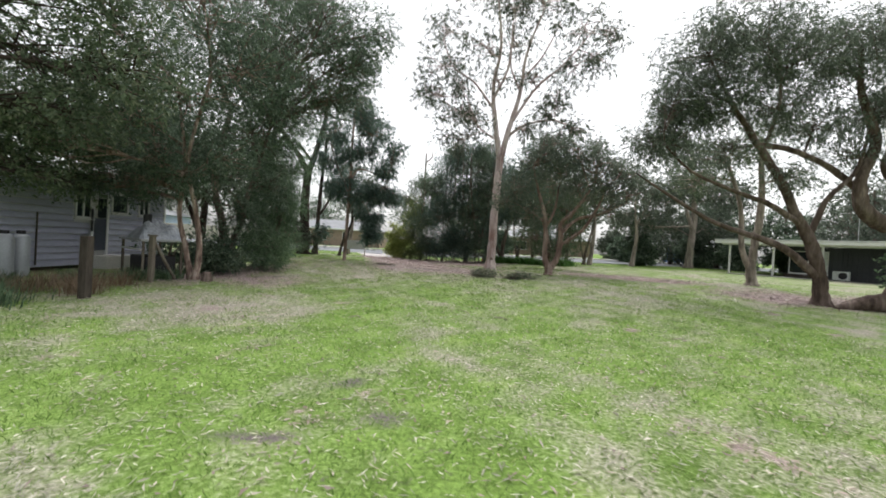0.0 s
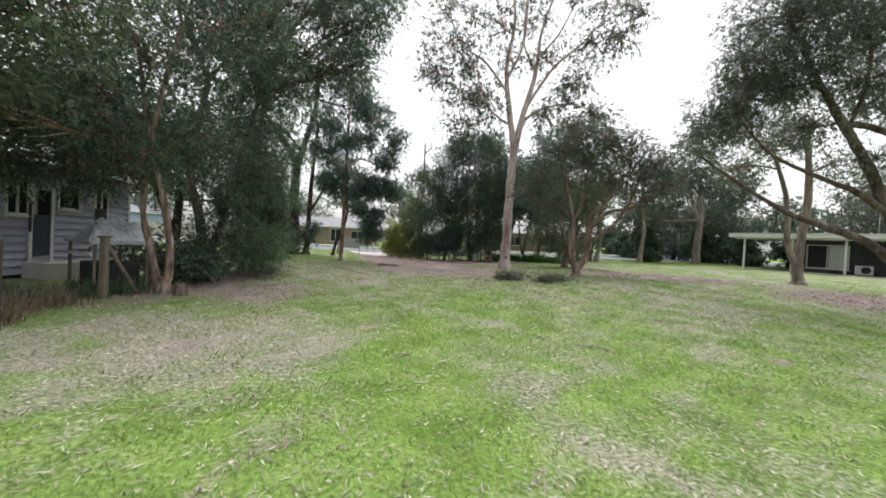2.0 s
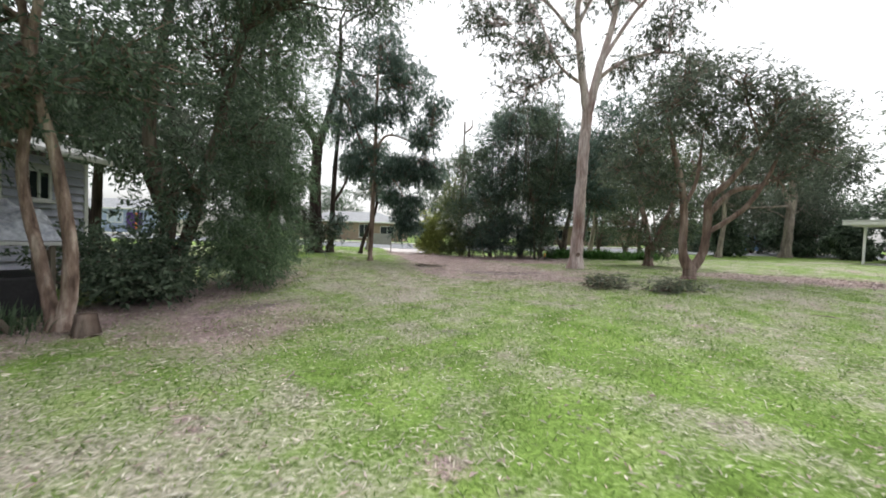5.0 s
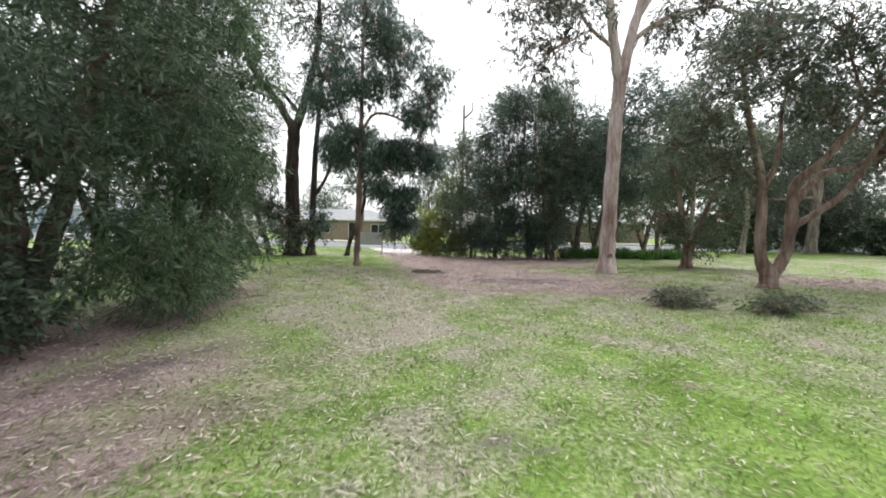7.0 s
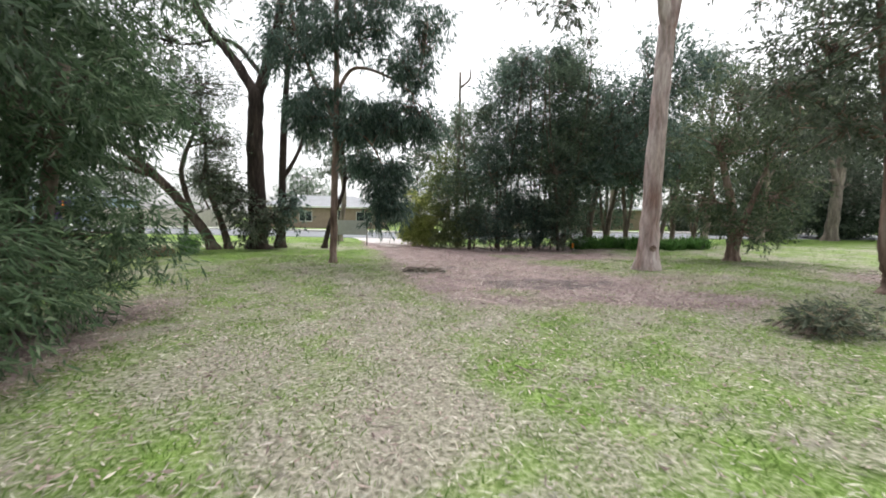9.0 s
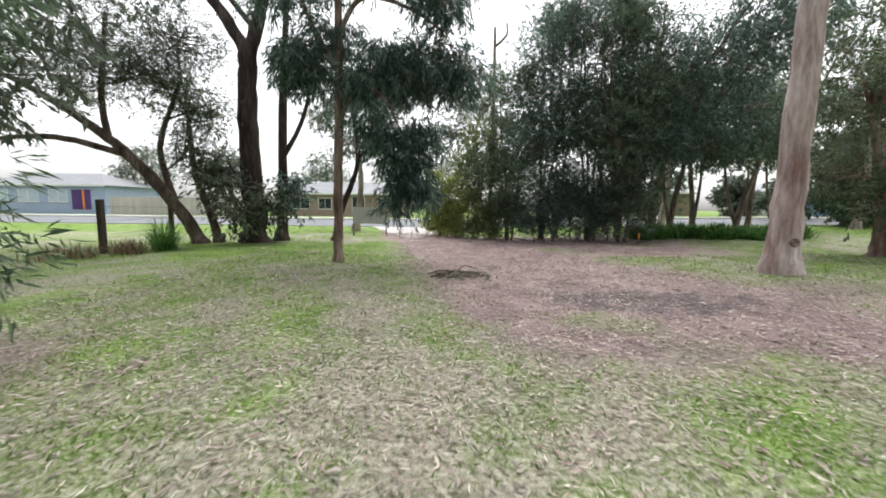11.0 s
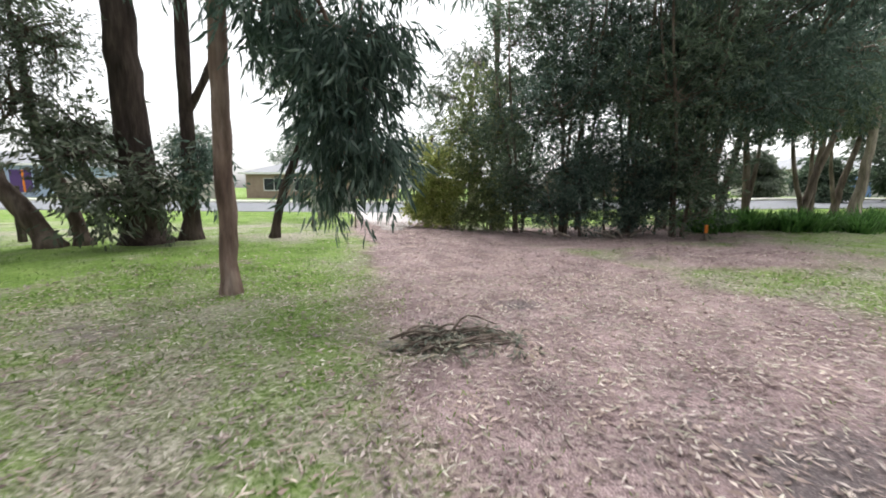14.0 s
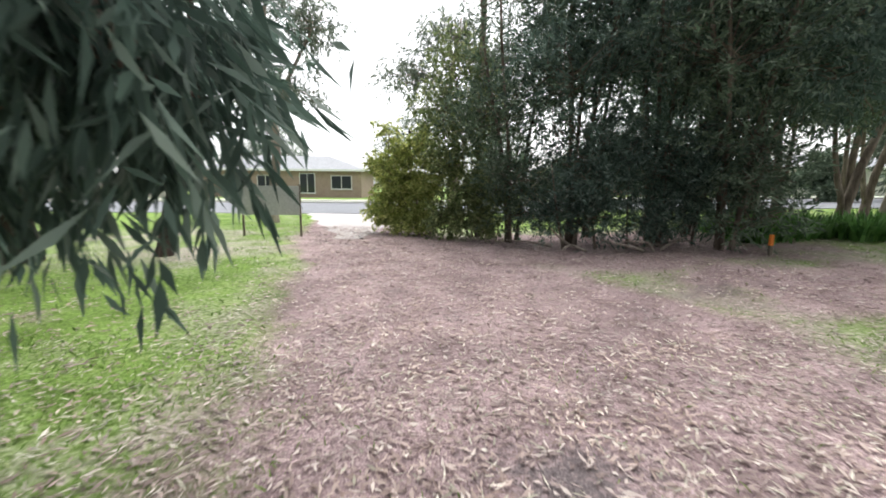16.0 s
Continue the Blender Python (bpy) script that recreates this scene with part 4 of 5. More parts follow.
w0 = on(1.0, 31.0)
tree("understorey_shrub", "soft blue-green shrub growing low at the thicket edge", w0,
     [[(1.0 + 0.7 * k, 31.0, w0[2], 0.03), (0.9 + 0.75 * k, 30.9, 0.9, 0.022), (0.8 + 0.8 * k, 30.8, 1.9, 0.01)] for k in (-2, -1, 0, 1, 2)],
     [(-0.6, 31.2, 1.0, 0.7, 0.5, 0.6, 26), (0.4, 30.9, 1.3, 0.8, 0.5, 0.8, 34), (1.3, 30.8, 0.9, 0.7, 0.5, 0.5, 26), (2.2, 30.5, 1.5, 0.7, 0.5, 0.9, 34), (0.9, 30.9, 2.3, 0.8, 0.5, 0.8, 30), (2.9, 30.6, 2.4, 0.7, 0.5, 0.8, 26)],
     BARK_STEM, LEAF_BLUE, (0.12, 0.014), 110, 0.2, 0.0, 1.3, category="shrub", seed=95, sides=6, limb=0.008, twig=0.008)

# yellow-green bush at the end of the track
y0 = on(-3.6, 33.8)
tree("golden_bush", "rounded yellow-green bush at the end of the track", y0,
     [[(-3.6 + 0.1 * k, 33.8, y0[2], 0.03), (-3.9 + 0.3 * k, 33.8, 0.8, 0.025), (-4.4 + 0.5 * k, 33.8, 1.8, 0.012)] for k in range(4)],
     [(-4.5, 34.2, 0.8, 0.6, 0.6, 0.5, 50), (-4.2, 34.1, 1.6, 0.65, 0.6, 0.5, 46), (-4.7, 34.3, 2.0, 0.4, 0.4, 0.35, 18), (-3.7, 33.7, 0.55, 0.7, 0.6, 0.4, 44), (-3.6, 33.8, 1.3, 0.7, 0.6, 0.5, 40), (-3.9, 34.0, 2.4, 0.45, 0.5, 0.4, 22), (-3.1, 33.7, 1.9, 0.5, 0.5, 0.5, 22), (-4.4, 34.0, 2.9, 0.25, 0.3, 0.3, 6), (-3.4, 34.0, 2.8, 0.3, 0.3, 0.35, 8)],
     BARK_STEM, LEAF_YELLOW, (0.07, 0.03), 130, 0.17, 0.1, category="bush", seed=90, sides=6, limb=0.01, twig=0.008)
y1 = on(-2.2, 33.3)
tree("leafy_bush", "tall twiggy green bush with bare lower stems", y1,
     [[(-2.2 + 0.08 * k, 33.3, y1[2], 0.025), (-2.6 + 0.3 * k, 33.3, 1.2, 0.02), (-3.0 + 0.5 * k, 33.3, 3.2, 0.01)] for k in range(5)],
     [(-2.8, 33.0, 0.6, 0.6, 0.5, 0.4, 26), (-1.9, 32.7, 0.6, 0.6, 0.5, 0.4, 24), (-2.3, 32.9, 1.3, 0.7, 0.6, 0.5, 28), (-1.3, 32.4, 1.2, 0.5, 0.5, 0.5, 20), (-2.6, 33.2, 2.2, 0.8, 0.8, 0.8, 36), (-2.9, 33.5, 3.4, 0.9, 0.8, 0.9, 40), (-1.8, 33.3, 3.6, 0.9, 0.8, 1.0, 40), (-1.7, 33.0, 1.4, 0.7, 0.7, 0.6, 22), (-2.5, 33.5, 4.8, 0.9, 0.8, 0.8, 26)],
     BARK_STEM, LEAF_LIME, (0.09, 0.026), 90, 0.22, 0.2, category="bush", seed=91, sides=6, limb=0.01, twig=0.01)

# dead trunk standing out of the thicket's edge
e1 = on(-1.9, 33.6)
tree("dead_tree", "bare grey dead trunk with a short hooked stub", e1,
     [[(-1.9, 33.6, e1[2], 0.1), (-1.95, 33.6, 3.0, 0.095), (-1.9, 33.6, 6.5, 0.08), (-1.92, 33.6, 9.3, 0.06)],
      [(-1.9, 33.6, 8.5, 0.06), (-1.6, 33.6, 8.75, 0.055), (-1.4, 33.55, 9.0, 0.05), (-1.42, 33.5, 9.45, 0.03)]],
     [], BARK_GREY, LEAF_GREY, seed=97, sides=9)

# twisted trees on the open side
b0 = on(12.95, 13.2)
tree("twisted_tree", "spreading dark twisted tree with long low limbs and feathery crown", b0,
     [[(12.95, 13.2, b0[2], 0.25), (12.8, 13.2, 1.3, 0.2), (12.4, 13.2, 2.4, 0.18), (11.9, 13.2, 3.2, 0.15), (11.3, 13.2, 4.3, 0.13), (10.3, 13.2, 5.7, 0.11), (9.4, 13.1, 6.8, 0.07), (8.4, 13, 8.4, 0.03)],
      [(12.7, 13.2, 1.2, 0.14), (11.6, 13.3, 2.1, 0.12), (10.4, 13.4, 2.5, 0.1), (9.2, 13.5, 2.9, 0.07), (7.6, 13.6, 3.8, 0.045), (6.6, 13.6, 4.4, 0.025)],
      [(12.1, 13.2, 2.9, 0.1), (10.8, 13.0, 3.5, 0.085), (9.4, 12.9, 3.9, 0.06), (8.0, 12.8, 4.4, 0.045), (7.0, 12.7, 5.2, 0.025)],
      [(12.4, 13.2, 2.6, 0.1), (12.8, 13.1, 3.8, 0.08), (13.6, 13, 4.8, 0.06), (14.0, 13, 6.4, 0.03)],
      [(10.4, 13.2, 5.5, 0.1), (11.6, 13.4, 5.5, 0.09), (13.0, 13.4, 5.0, 0.1), (14.2, 13.4, 4.2, 0.12)],
      [(10.6, 13.2, 5.3, 0.06), (10.9, 13.0, 6.8, 0.05), (10.8, 13.0, 8.6, 0.03)]],
     [(8.4, 13, 8.4, 1.5, 1.5, 1.2, 60), (10.0, 13.2, 9.0, 1.9, 1.8, 1.4, 80), (9.0, 13.2, 7.0, 1.3, 1.3, 0.8, 40), (11.6, 13.2, 8.4, 1.8, 1.7, 1.3, 60), (7.6, 13.4, 5.6, 1.0, 1.1, 0.6, 20), (13.4, 13, 8.6, 1.6, 1.6, 1.2, 46), (10.8, 13.2, 6.8, 1.4, 1.2, 0.6, 24), (12.6, 13.5, 6.6, 1.4, 1.2, 0.8, 30), (13.8, 13.2, 5.4, 1.1, 1.1, 0.7, 16), (9.4, 13.5, 5.4, 1.2, 1.0, 0.6, 14), (8.2, 13.6, 6.6, 0.9, 0.9, 0.6, 16), (11.4, 13.0, 4.6, 0.9, 0.8, 0.4, 8), (14.4, 13.3, 7.0, 1.2, 1.1, 0.8, 22), (6.9, 13.3, 5.4, 0.9, 1.0, 0.8, 26), (7.6, 13.3, 7.0, 1.1, 1.1, 0.9, 36)],
     BARK_TWIST, LEAF_GREY, (0.115, 0.017), 160, 0.3, 0.8, 1.2, seed=30, sides=14, limb=0.03, twig=0.016)
c0 = on(15.3, 13.0)
tree("twisted_tree", "heavy dark tree with a thick curling limb", c0,
     [[(15.3, 13.0, c0[2], 0.4), (15.6, 13, 1.8, 0.34), (15.6, 13, 2.9, 0.3), (14.6, 13, 3.1, 0.26), (13.9, 13, 3.6, 0.22), (13.8, 13, 4.6, 0.17), (14.2, 13, 5.8, 0.15), (13.6, 13, 7.4, 0.1), (13.5, 13, 9, 0.05)],
      [(15.6, 13, 2.8, 0.26), (15.3, 13, 4.2, 0.2), (14.6, 13.0, 5.0, 0.15), (15.0, 13, 6.6, 0.1), (14.6, 13, 8.6, 0.05)]],
     [(14.4, 13, 9.6, 2.0, 1.8, 1.2, 60), (16.2, 13, 8.4, 1.8, 1.8, 1.2, 50), (15.0, 13, 7.2, 1.2, 1.2, 0.7, 20)],
     BARK_TWIST, LEAF_GREY, (0.115, 0.017), 160, 0.3, 0.8, 1.2, seed=31, sides=16, limb=0.04)
t0 = on(15.1, 18.9)
tree("pale_twin_tree", "pale twin-trunked tree with rough dark bark at its foot", t0,
     [[(15.1, 18.9, t0[2], 0.25), (15.0, 18.9, 1.3, 0.2), (15.1, 18.9, 2.4, 0.165), (15.3, 18.9, 4.2, 0.15), (15.2, 19, 7, 0.1)],
      [(15.0, 18.9, 1.1, 0.14), (14.5, 18.9, 2.2, 0.12), (14.3, 18.9, 4.2, 0.1), (13.6, 19, 6.4, 0.07)]],
     [(13.4, 19, 6.6, 1.7, 1.6, 1.0, 36), (15.2, 19, 7.6, 2.0, 1.8, 1.2, 40), (12.0, 19.2, 5.4, 1.4, 1.3, 0.8, 24), (16.5, 19, 5.8, 1.5, 1.4, 0.9, 24)],
     BARK_GREY, LEAF_OLIVE, (0.12, 0.022), 80, 0.34, 0.6, seed=32, limb=0.04)
v0 = on(25.3, 40.0)
tree("tall_grey_tree", "tall grey-trunked tree with soft brown-grey foliage", v0,
     [[(25.3, 40, v0[2], 0.38), (25.4, 40, 3, 0.33), (25.6, 40, 6, 0.28), (25.2, 40, 10, 0.2)], [(25.5, 40, 4.5, 0.22), (24.4, 40, 7.5, 0.15), (23.6, 40, 10, 0.08)]],
     [(23.4, 40, 9.5, 3, 2.6, 2.2, 60), (26.6, 40, 9.0, 3, 2.6, 2.0, 60), (25, 40, 12.5, 3, 2.6, 2.0, 56), (21.0, 39, 7.0, 2.4, 2.2, 1.6, 44), (22.5, 41.5, 4.8, 2.8, 2.2, 1.6, 50), (28.0, 41.5, 5.2, 3.0, 2.2, 1.8, 54), (19.0, 40.5, 5.0, 2.2, 2.0, 1.5, 44), (29.5, 40, 8.4, 2.6, 2.2, 1.8, 44)],
     BARK_GREY, LEAF_GREY, (0.26, 0.05), 80, 0.55, 0.8, 1.2, seed=33)

# background tree belts
belt = [(31, 44, 7.5, 0), (35, 40, 7, 0), (38, 35, 8, 1), (41, 29, 9, 0), (27.5, 47, 7, 1), (22, 47.5, 3.2, 0), (20.3, 40.5, 3.4, 0), (44, 22, 9, 1), (16.5, 57.5, 8, 0), (34, 31, 9, 1), (33, 47, 10, 1), (29, 38.8, 3.0, 0), (32.5, 36.5, 3.6, 0), (27.2, 42.5, 3.4, 0), (8.5, 57, 3.6, 0), (24.5, 56.5, 4.2, 1), (1.5, 57.5, 3.2, 1)]
for i, (x, y, top, kind_i) in enumerate(belt):
    z = Z(x, y)
    w = top * 0.42
    tree("background_tree", "dark soft-outlined tree in the belt behind the lawn", (x, y, z),
         [[(x, y, z, 0.25), (x + 0.2, y, z + top * 0.4, 0.18), (x, y, z + top * 0.8, 0.08)], [(x, y, z + 0.6, 0.14), (x - w * 0.5, y, z + top * 0.6, 0.06)]],
         [(x, y, z + top * 0.78, w * 0.8, w * 0.8, top * 0.22, 46), (x - w * 0.6, y, z + top * 0.5, w * 0.7, w * 0.7, top * 0.22, 40), (x + w * 0.6, y, z + top * 0.48, w * 0.7, w * 0.7, top * 0.22, 40), (x, y - 1, z + top * 0.2, w, w * 0.7, top * 0.18, 40)],
         BARK_STEM, (LEAF_DARK, LEAF_GREY)[kind_i], (0.28, 0.06), 70, top * 0.06, 0.6, group="tree belt", seed=120 + i, sides=8)
tall = [(14.0, 37.0, 13.0, 1), (9.5, 41.0, 11.0, 1), (18.5, 38.0, 10.0, 1), (-9.2, 37.5, 9.5, 1), (-2.5, 39.0, 8.5, 1)]
for i, (x, y, top, kind_i) in enumerate(tall):
    z = Z(x, y)
    tree("street_gum", "wispy grey-green gum standing near the street", (x, y, z),
         [[(x, y, z, 0.2), (x + 0.3, y, z + top * 0.3, 0.15), (x, y, z + top * 0.6, 0.1), (x + 0.4, y, z + top * 0.92, 0.03)], [(x + 0.2, y, z + top * 0.4, 0.09), (x + 1.2, y, z + top * 0.6, 0.06), (x + 2.0, y, z + top * 0.75, 0.03)]],
         [(x, y, z + top * 0.86, 1.4, 1.3, top * 0.1, 26), (x + 1.7, y, z + top * 0.74, 1.3, 1.2, top * 0.09, 24), (x - 1.4, y, z + top * 0.68, 1.3, 1.2, top * 0.09, 24), (x + 1.2, y - 0.4, z + top * 0.5, 1.2, 1.1, top * 0.08, 18), (x - 0.6, y + 0.3, z + top * 0.52, 1.0, 1.0, top * 0.07, 12)],
         BARK_GREY, (LEAF_OLIVE, LEAF_GREY)[kind_i], (0.20, 0.03), 80, 0.38, 1.0, 1.3, group="gums near the street", seed=140 + i, sides=8)
left_belt = [(-14.5, 17.5, 9), (-13.5, 21.5, 8), (-12, 12.5, 0), (-19, 12, 10), (-17, 22, 9), (-31, 62, 8), (-22, 70, 9), (-6, 72, 10), (4, 66, 8), (-45, 66, 9)]
for i, (x, y, top) in enumerate(left_belt):
    if not top:
        continue
    z = Z(x, y)
    w = top * 0.4
    tree("background_tree", "grey-green tree standing behind houses and fences", (x, y, z),
         [[(x, y, z, 0.22), (x + 0.2, y, z + top * 0.4, 0.16), (x, y, z + top * 0.8, 0.07)], [(x, y, z + 1.2, 0.14), (x - w * 0.5, y, z + top * 0.6, 0.06)]],
         [(x, y, z + top * 0.8, w * 0.8, w * 0.8, top * 0.2, 46), (x - w * 0.5, y, z + top * 0.58, w * 0.7, w * 0.7, top * 0.2, 40), (x + w * 0.5, y, z + top * 0.55, w * 0.7, w * 0.7, top * 0.2, 40)],
         BARK_DARK, (LEAF_DARK, LEAF_GREY)[i % 2], (0.22, 0.045), 80, top * 0.055, 0.7, group="trees behind houses", seed=150 + i, sides=8)


# ---- houses ----
def spans(lo, hi, holes):
    out = []
    for a, b in sorted(holes):
        if a > lo:
            out.append((lo, a))
        lo = max(lo, b)
    if hi > lo:
        out.append((lo, hi))
    return out


def window(parent, name, w, h, m, panes=2, label="white-framed window with dark panes", pane_mat=None):
    """A window in the plane x = 0 facing +x, its lower left corner at the origin of m."""
    win = part(name, box(0.05, w, 0.06, 0.008, (0.02, w / 2, 0)), WHITE, parent, label, m)
    part("frame_top", box(0.05, w, 0.06, 0.008, (0.02, w / 2, h - 0.06)), WHITE, win)
    n_bars = panes + 1
    for i in range(n_bars):
        y = 0.03 + (w - 0.06) * i / panes
        part("frame_bar", box(0.048, 0.06 if i in (0, panes) else 0.045, h - 0.124, 0.008, (0.02, y, 0.062)), WHITE, win)
    for i in range(panes):
        y0w, y1w = (w - 0.06) * i / panes + 0.06, (w - 0.06) * (i + 1) / panes
        part("pane", box(0.012, y1w - y0w, h - 0.13, 0, (0.005, (y0w + y1w) / 2, 0.065)), pane_mat or GLASS, win)
    part("sill", box(0.12, w + 0.1, 0.04, 0.01, (0.05, w / 2, -0.045)), WHITE, win)
    return win


def weatherboard_house():
    X, y0h, y1h, zb, zt = -11.87, 3.0, 16.4, 0.12, 2.92
    house = thing("weatherboard_house", (X, 9.7, 0), "pale grey weatherboard house with white windows and a dark door", "house")
    o = Matrix.Translation((-X, -9.7, 0))
    wall = part("wall", box(5.9, y1h - y0h, zt - 0.1, 0.01, (X - 3.0, (y0h + y1h) / 2, zb)), WHITE, house, "wall core behind the boards", o)
    wins = [(12.42, 1.66, 0.6, 1.04, 2), (13.78, 1.9, 0.75, 0.72, 1), (15.0, 1.9, 0.55, 0.72, 2), (8.2, 1.6, 1.3, 1.05, 2)]
    door_y, door_w, door_top = 13.06, 0.62, 2.42
    holes_all = [(y, y + w, z, z + h) for y, z, w, h, _ in wins] + [(door_y - 0.05, door_y + door_w, 0.0, door_top)]
    zz, pitch = zb, 0.2
    while zz < zt - 0.05:
        top = min(zz + pitch, zt)
        holes = [(a - 0.02, b + 0.02) for a, b, c, d in holes_all if c < top - 0.03 and d > zz + 0.03]
        for a, b in spans(y0h, y1h, holes):
            if b - a < 0.05:
                continue
            bm = bmesh.new()
            prof = [(0.0, zz + 0.024), (0.066, zz + 0.024), (0.066, zz + 0.044), (0.012, top), (0.0, top)]
            ra = [bm.verts.new((X + px, a + 0.003, pz)) for px, pz in prof]
            rb = [bm.verts.new((X + px, b - 0.003, pz)) for px, pz in prof]
            for i in range(5):
                bm.faces.new((ra[i], ra[(i + 1) % 5], rb[(i + 1) % 5], rb[i]))
            bm.faces.new(ra[::-1])
            bm.faces.new(rb)
            part("weatherboard", bm, BOARD, wall)
        zz = top
    for y, z, w, h, k in wins:
        window(house, "window", w, h, o @ Matrix.Translation((X + 0.03, y, z)), k)
    door = part("door", box(0.05, door_w - 0.1, 1.1, 0.01, (X + 0.03, door_y + door_w / 2, 0.6)), DOOR_BLUE, house, "dark blue lower door panel with glass above", o)
    part("door_glass", box(0.03, door_w - 0.3, 0.66, 0, (X + 0.03, door_y + door_w / 2 + 0.08, 1.72)), GLASS, door)
    part("door_frame", box(0.07, 0.08, 2.3, 0.01, (X + 0.05, door_y - 0.01, 0.15)), WHITE, door)
    part("door_frame", box(0.07, 0.08, 2.3, 0.01, (X + 0.05, door_y + door_w - 0.04, 0.15)), WHITE, door)
    part("door_step", box(0.7, 1.0, 0.45, 0.02, (X + 0.4, door_y + 0.3, 0.0)), CONCRETE, house, "concrete step below the door", o)
    for y in (y0h, y1h):
        part("corner_board", box(0.09, 0.1, zt - zb, 0.01, (X + 0.03, y, zb)), WHITE, house, "", o)
    part("gutter", box(0.12, y1h - y0h + 0.6, 0.12, 0.02, (X + 0.48, (y0h + y1h) / 2, 2.95)), WHITE, house, "white eaves gutter", o)
    bm = bmesh.new()
    ribs = 70
    L = y1h - y0h + 0.6
    a = [[bm.verts.new((X + 0.5 - 3.5 * s, y0h - 0.3 + L * i / ribs, 3.05 + 1.15 * s + (0.03 if i % 2 else 0))) for i in range(ribs + 1)] for s in (0, 1)]
    c = [bm.verts.new((X + 0.5 - 7.0, y0h - 0.3 + L * i / ribs, 3.05 + (0.03 if i % 2 else 0))) for i in range(ribs + 1)]
    for r1, r2 in ((a[0], a[1]), (a[1], c)):
        for i in range(ribs):
            bm.faces.new((r1[i], r1[i + 1], r2[i + 1], r2[i]))
    part("roof", bm, TILE, house, "pale corrugated metal roof", o)
    part("downpipe", rod((X + 0.1, 11.24, 0.2), (X + 0.1, 11.24, 1.75), 0.022), DARKPOST, house, "thin dark water pipe", o)
    part("downpipe", rod((X + 0.12, 12.98, 1.25), (X + 0.12, 12.98, 2.0), 0.03), BLACK, house, "short dark pipe by the door", o)


weatherboard_house()


def gas_cylinder():
    ob = thing("gas_cylinder", on(-10.85, 9.6), "tall grey gas cylinder standing beside the house", "gas cylinder", "gas cylinders")
    part("tank", lathe([(0.15, 0.0), (0.17, 0.03), (0.187, 0.08), (0.187, 0.96), (0.165, 1.05), (0.1, 1.11), (0.04, 1.13)], 24), GALV, ob)
    part("collar", lathe([(0.09, 1.10), (0.09, 1.2), (0.085, 1.2), (0.085, 1.10)], 18), BLACK, ob, "dark valve guard")
    part("valve", lathe([(0.02, 1.12), (0.02, 1.18), (0.035, 1.18), (0.035, 1.2)], 10), STEEL, ob, "metal valve")
    return ob


cyl = gas_cylinder()
copy_thing(cyl, pose(*on(-11.0, 10.12)))


def fence_post(x, y, h, w, material, label, brace=False, lean=(0, 0)):
    ob = thing("fence_post", on(x, y), label, "fence post", "old fence posts")
    bm = box(w, w, h + 0.1, 0.018, (0, 0, -0.1))
    for v in bm.verts:
        v.co.x += v.co.z * lean[0] + random.uniform(-0.006, 0.006)
        v.co.y += v.co.z * lean[1] + random.uniform(-0.006, 0.006)
    part("post", bm, material, ob)
    if brace:
        part("brace", rod((0, 0.05, h * 0.9), (0.15, 0.75, 0.0), 0.04), material, ob, "sloping timber brace")
        part("cap", box(w * 1.3, w * 1.5, 0.04, 0.01, (0, 0, h)), material, ob)
    return ob


fence_post(-7.1, 7.75, 1.25, 0.16, DARKPOST, "dark weathered square fence post in long grass")
fence_post(-7.85, 10.5, 1.25, 0.125, POST, "grey timber strainer post with a sloping brace", True)
fence_post(-12.3, 25.0, 1.35, 0.13, DARKPOST, "dark round-edged fence post beside bright grass")
fence_post(-13.0, 28.3, 1.25, 0.12, DARKPOST, "dark fence post beside a leaning tree")
fence_post(-10.9, 29.8, 1.15, 0.11, DARKPOST, "short fence post near a dark trunk", lean=(0.03, 0))
wires = thing("wire_fence", on(-12.6, 26.6), "slack rusty wires between old fence posts", "fence")
for h in (0.45, 0.8, 1.15):
    part("wire", rod((0.3, -1.6, h), (-0.4, 1.7, h - 0.03), 0.004, 5), DARKPOST, wires)

# covered trailer in the neighbour's yard
tr = thing("covered_trailer", on(-9.2, 12.3), "small trailer under a silver tarpaulin in the yard", "trailer", turn=-35)
part("deck", box(1.9, 1.2, 0.06, 0.01, (0, 0, 1.06)), STEEL, tr, "pale metal deck")
part("rail", box(1.7, 0.06, 0.05, 0.01, (0, -0.55, 0.78)), WHITE, tr, "white side rail")
for dx in (-0.85, 0.85):
    for dy in (-0.5, 0.5):
        part("leg", box(0.06, 0.06, 1.06, 0.008, (dx, dy, 0)), POST, tr)


def tarp_mesh():
    bm = bmesh.new()
    rows_t = []
    for j in range(13):
        row = []
        for i in range(17):
            u, v = i / 16 * 2 - 1, j / 12 * 2 - 1
            edge = max(abs(u), abs(v))
            z = 1.13 + 0.85 * max(0, 1 - edge ** 1.6) ** 0.7 * (0.5 + 0.5 * u) + (0.09 * math.sin(7 * u + 5 * v) + 0.07 * math.sin(13 * u - 9 * v + 1)) * (1 - edge ** 3)
            row.append(bm.verts.new((0.9 * u, 0.6 * v, z)))
        rows_t.append(row)
    for p, q in zip(rows_t, rows_t[1:]):
        for i in range(16):
            bm.faces.new((p[i], p[i + 1], q[i + 1], q[i]))
    return bm


part("tarpaulin", tarp_mesh(), TARP, tr, "creased silver tarpaulin")
part("hood", box(0.16, 0.2, 0.8, 0.05, (0.45, -0.3, 1.08)), BLACK, tr, "black plastic cover")
part("lower_box", box(1.3, 0.8, 0.6, 0.04, (0.1, 0, 0.0)), BLACK, tr, "dark box below the deck")

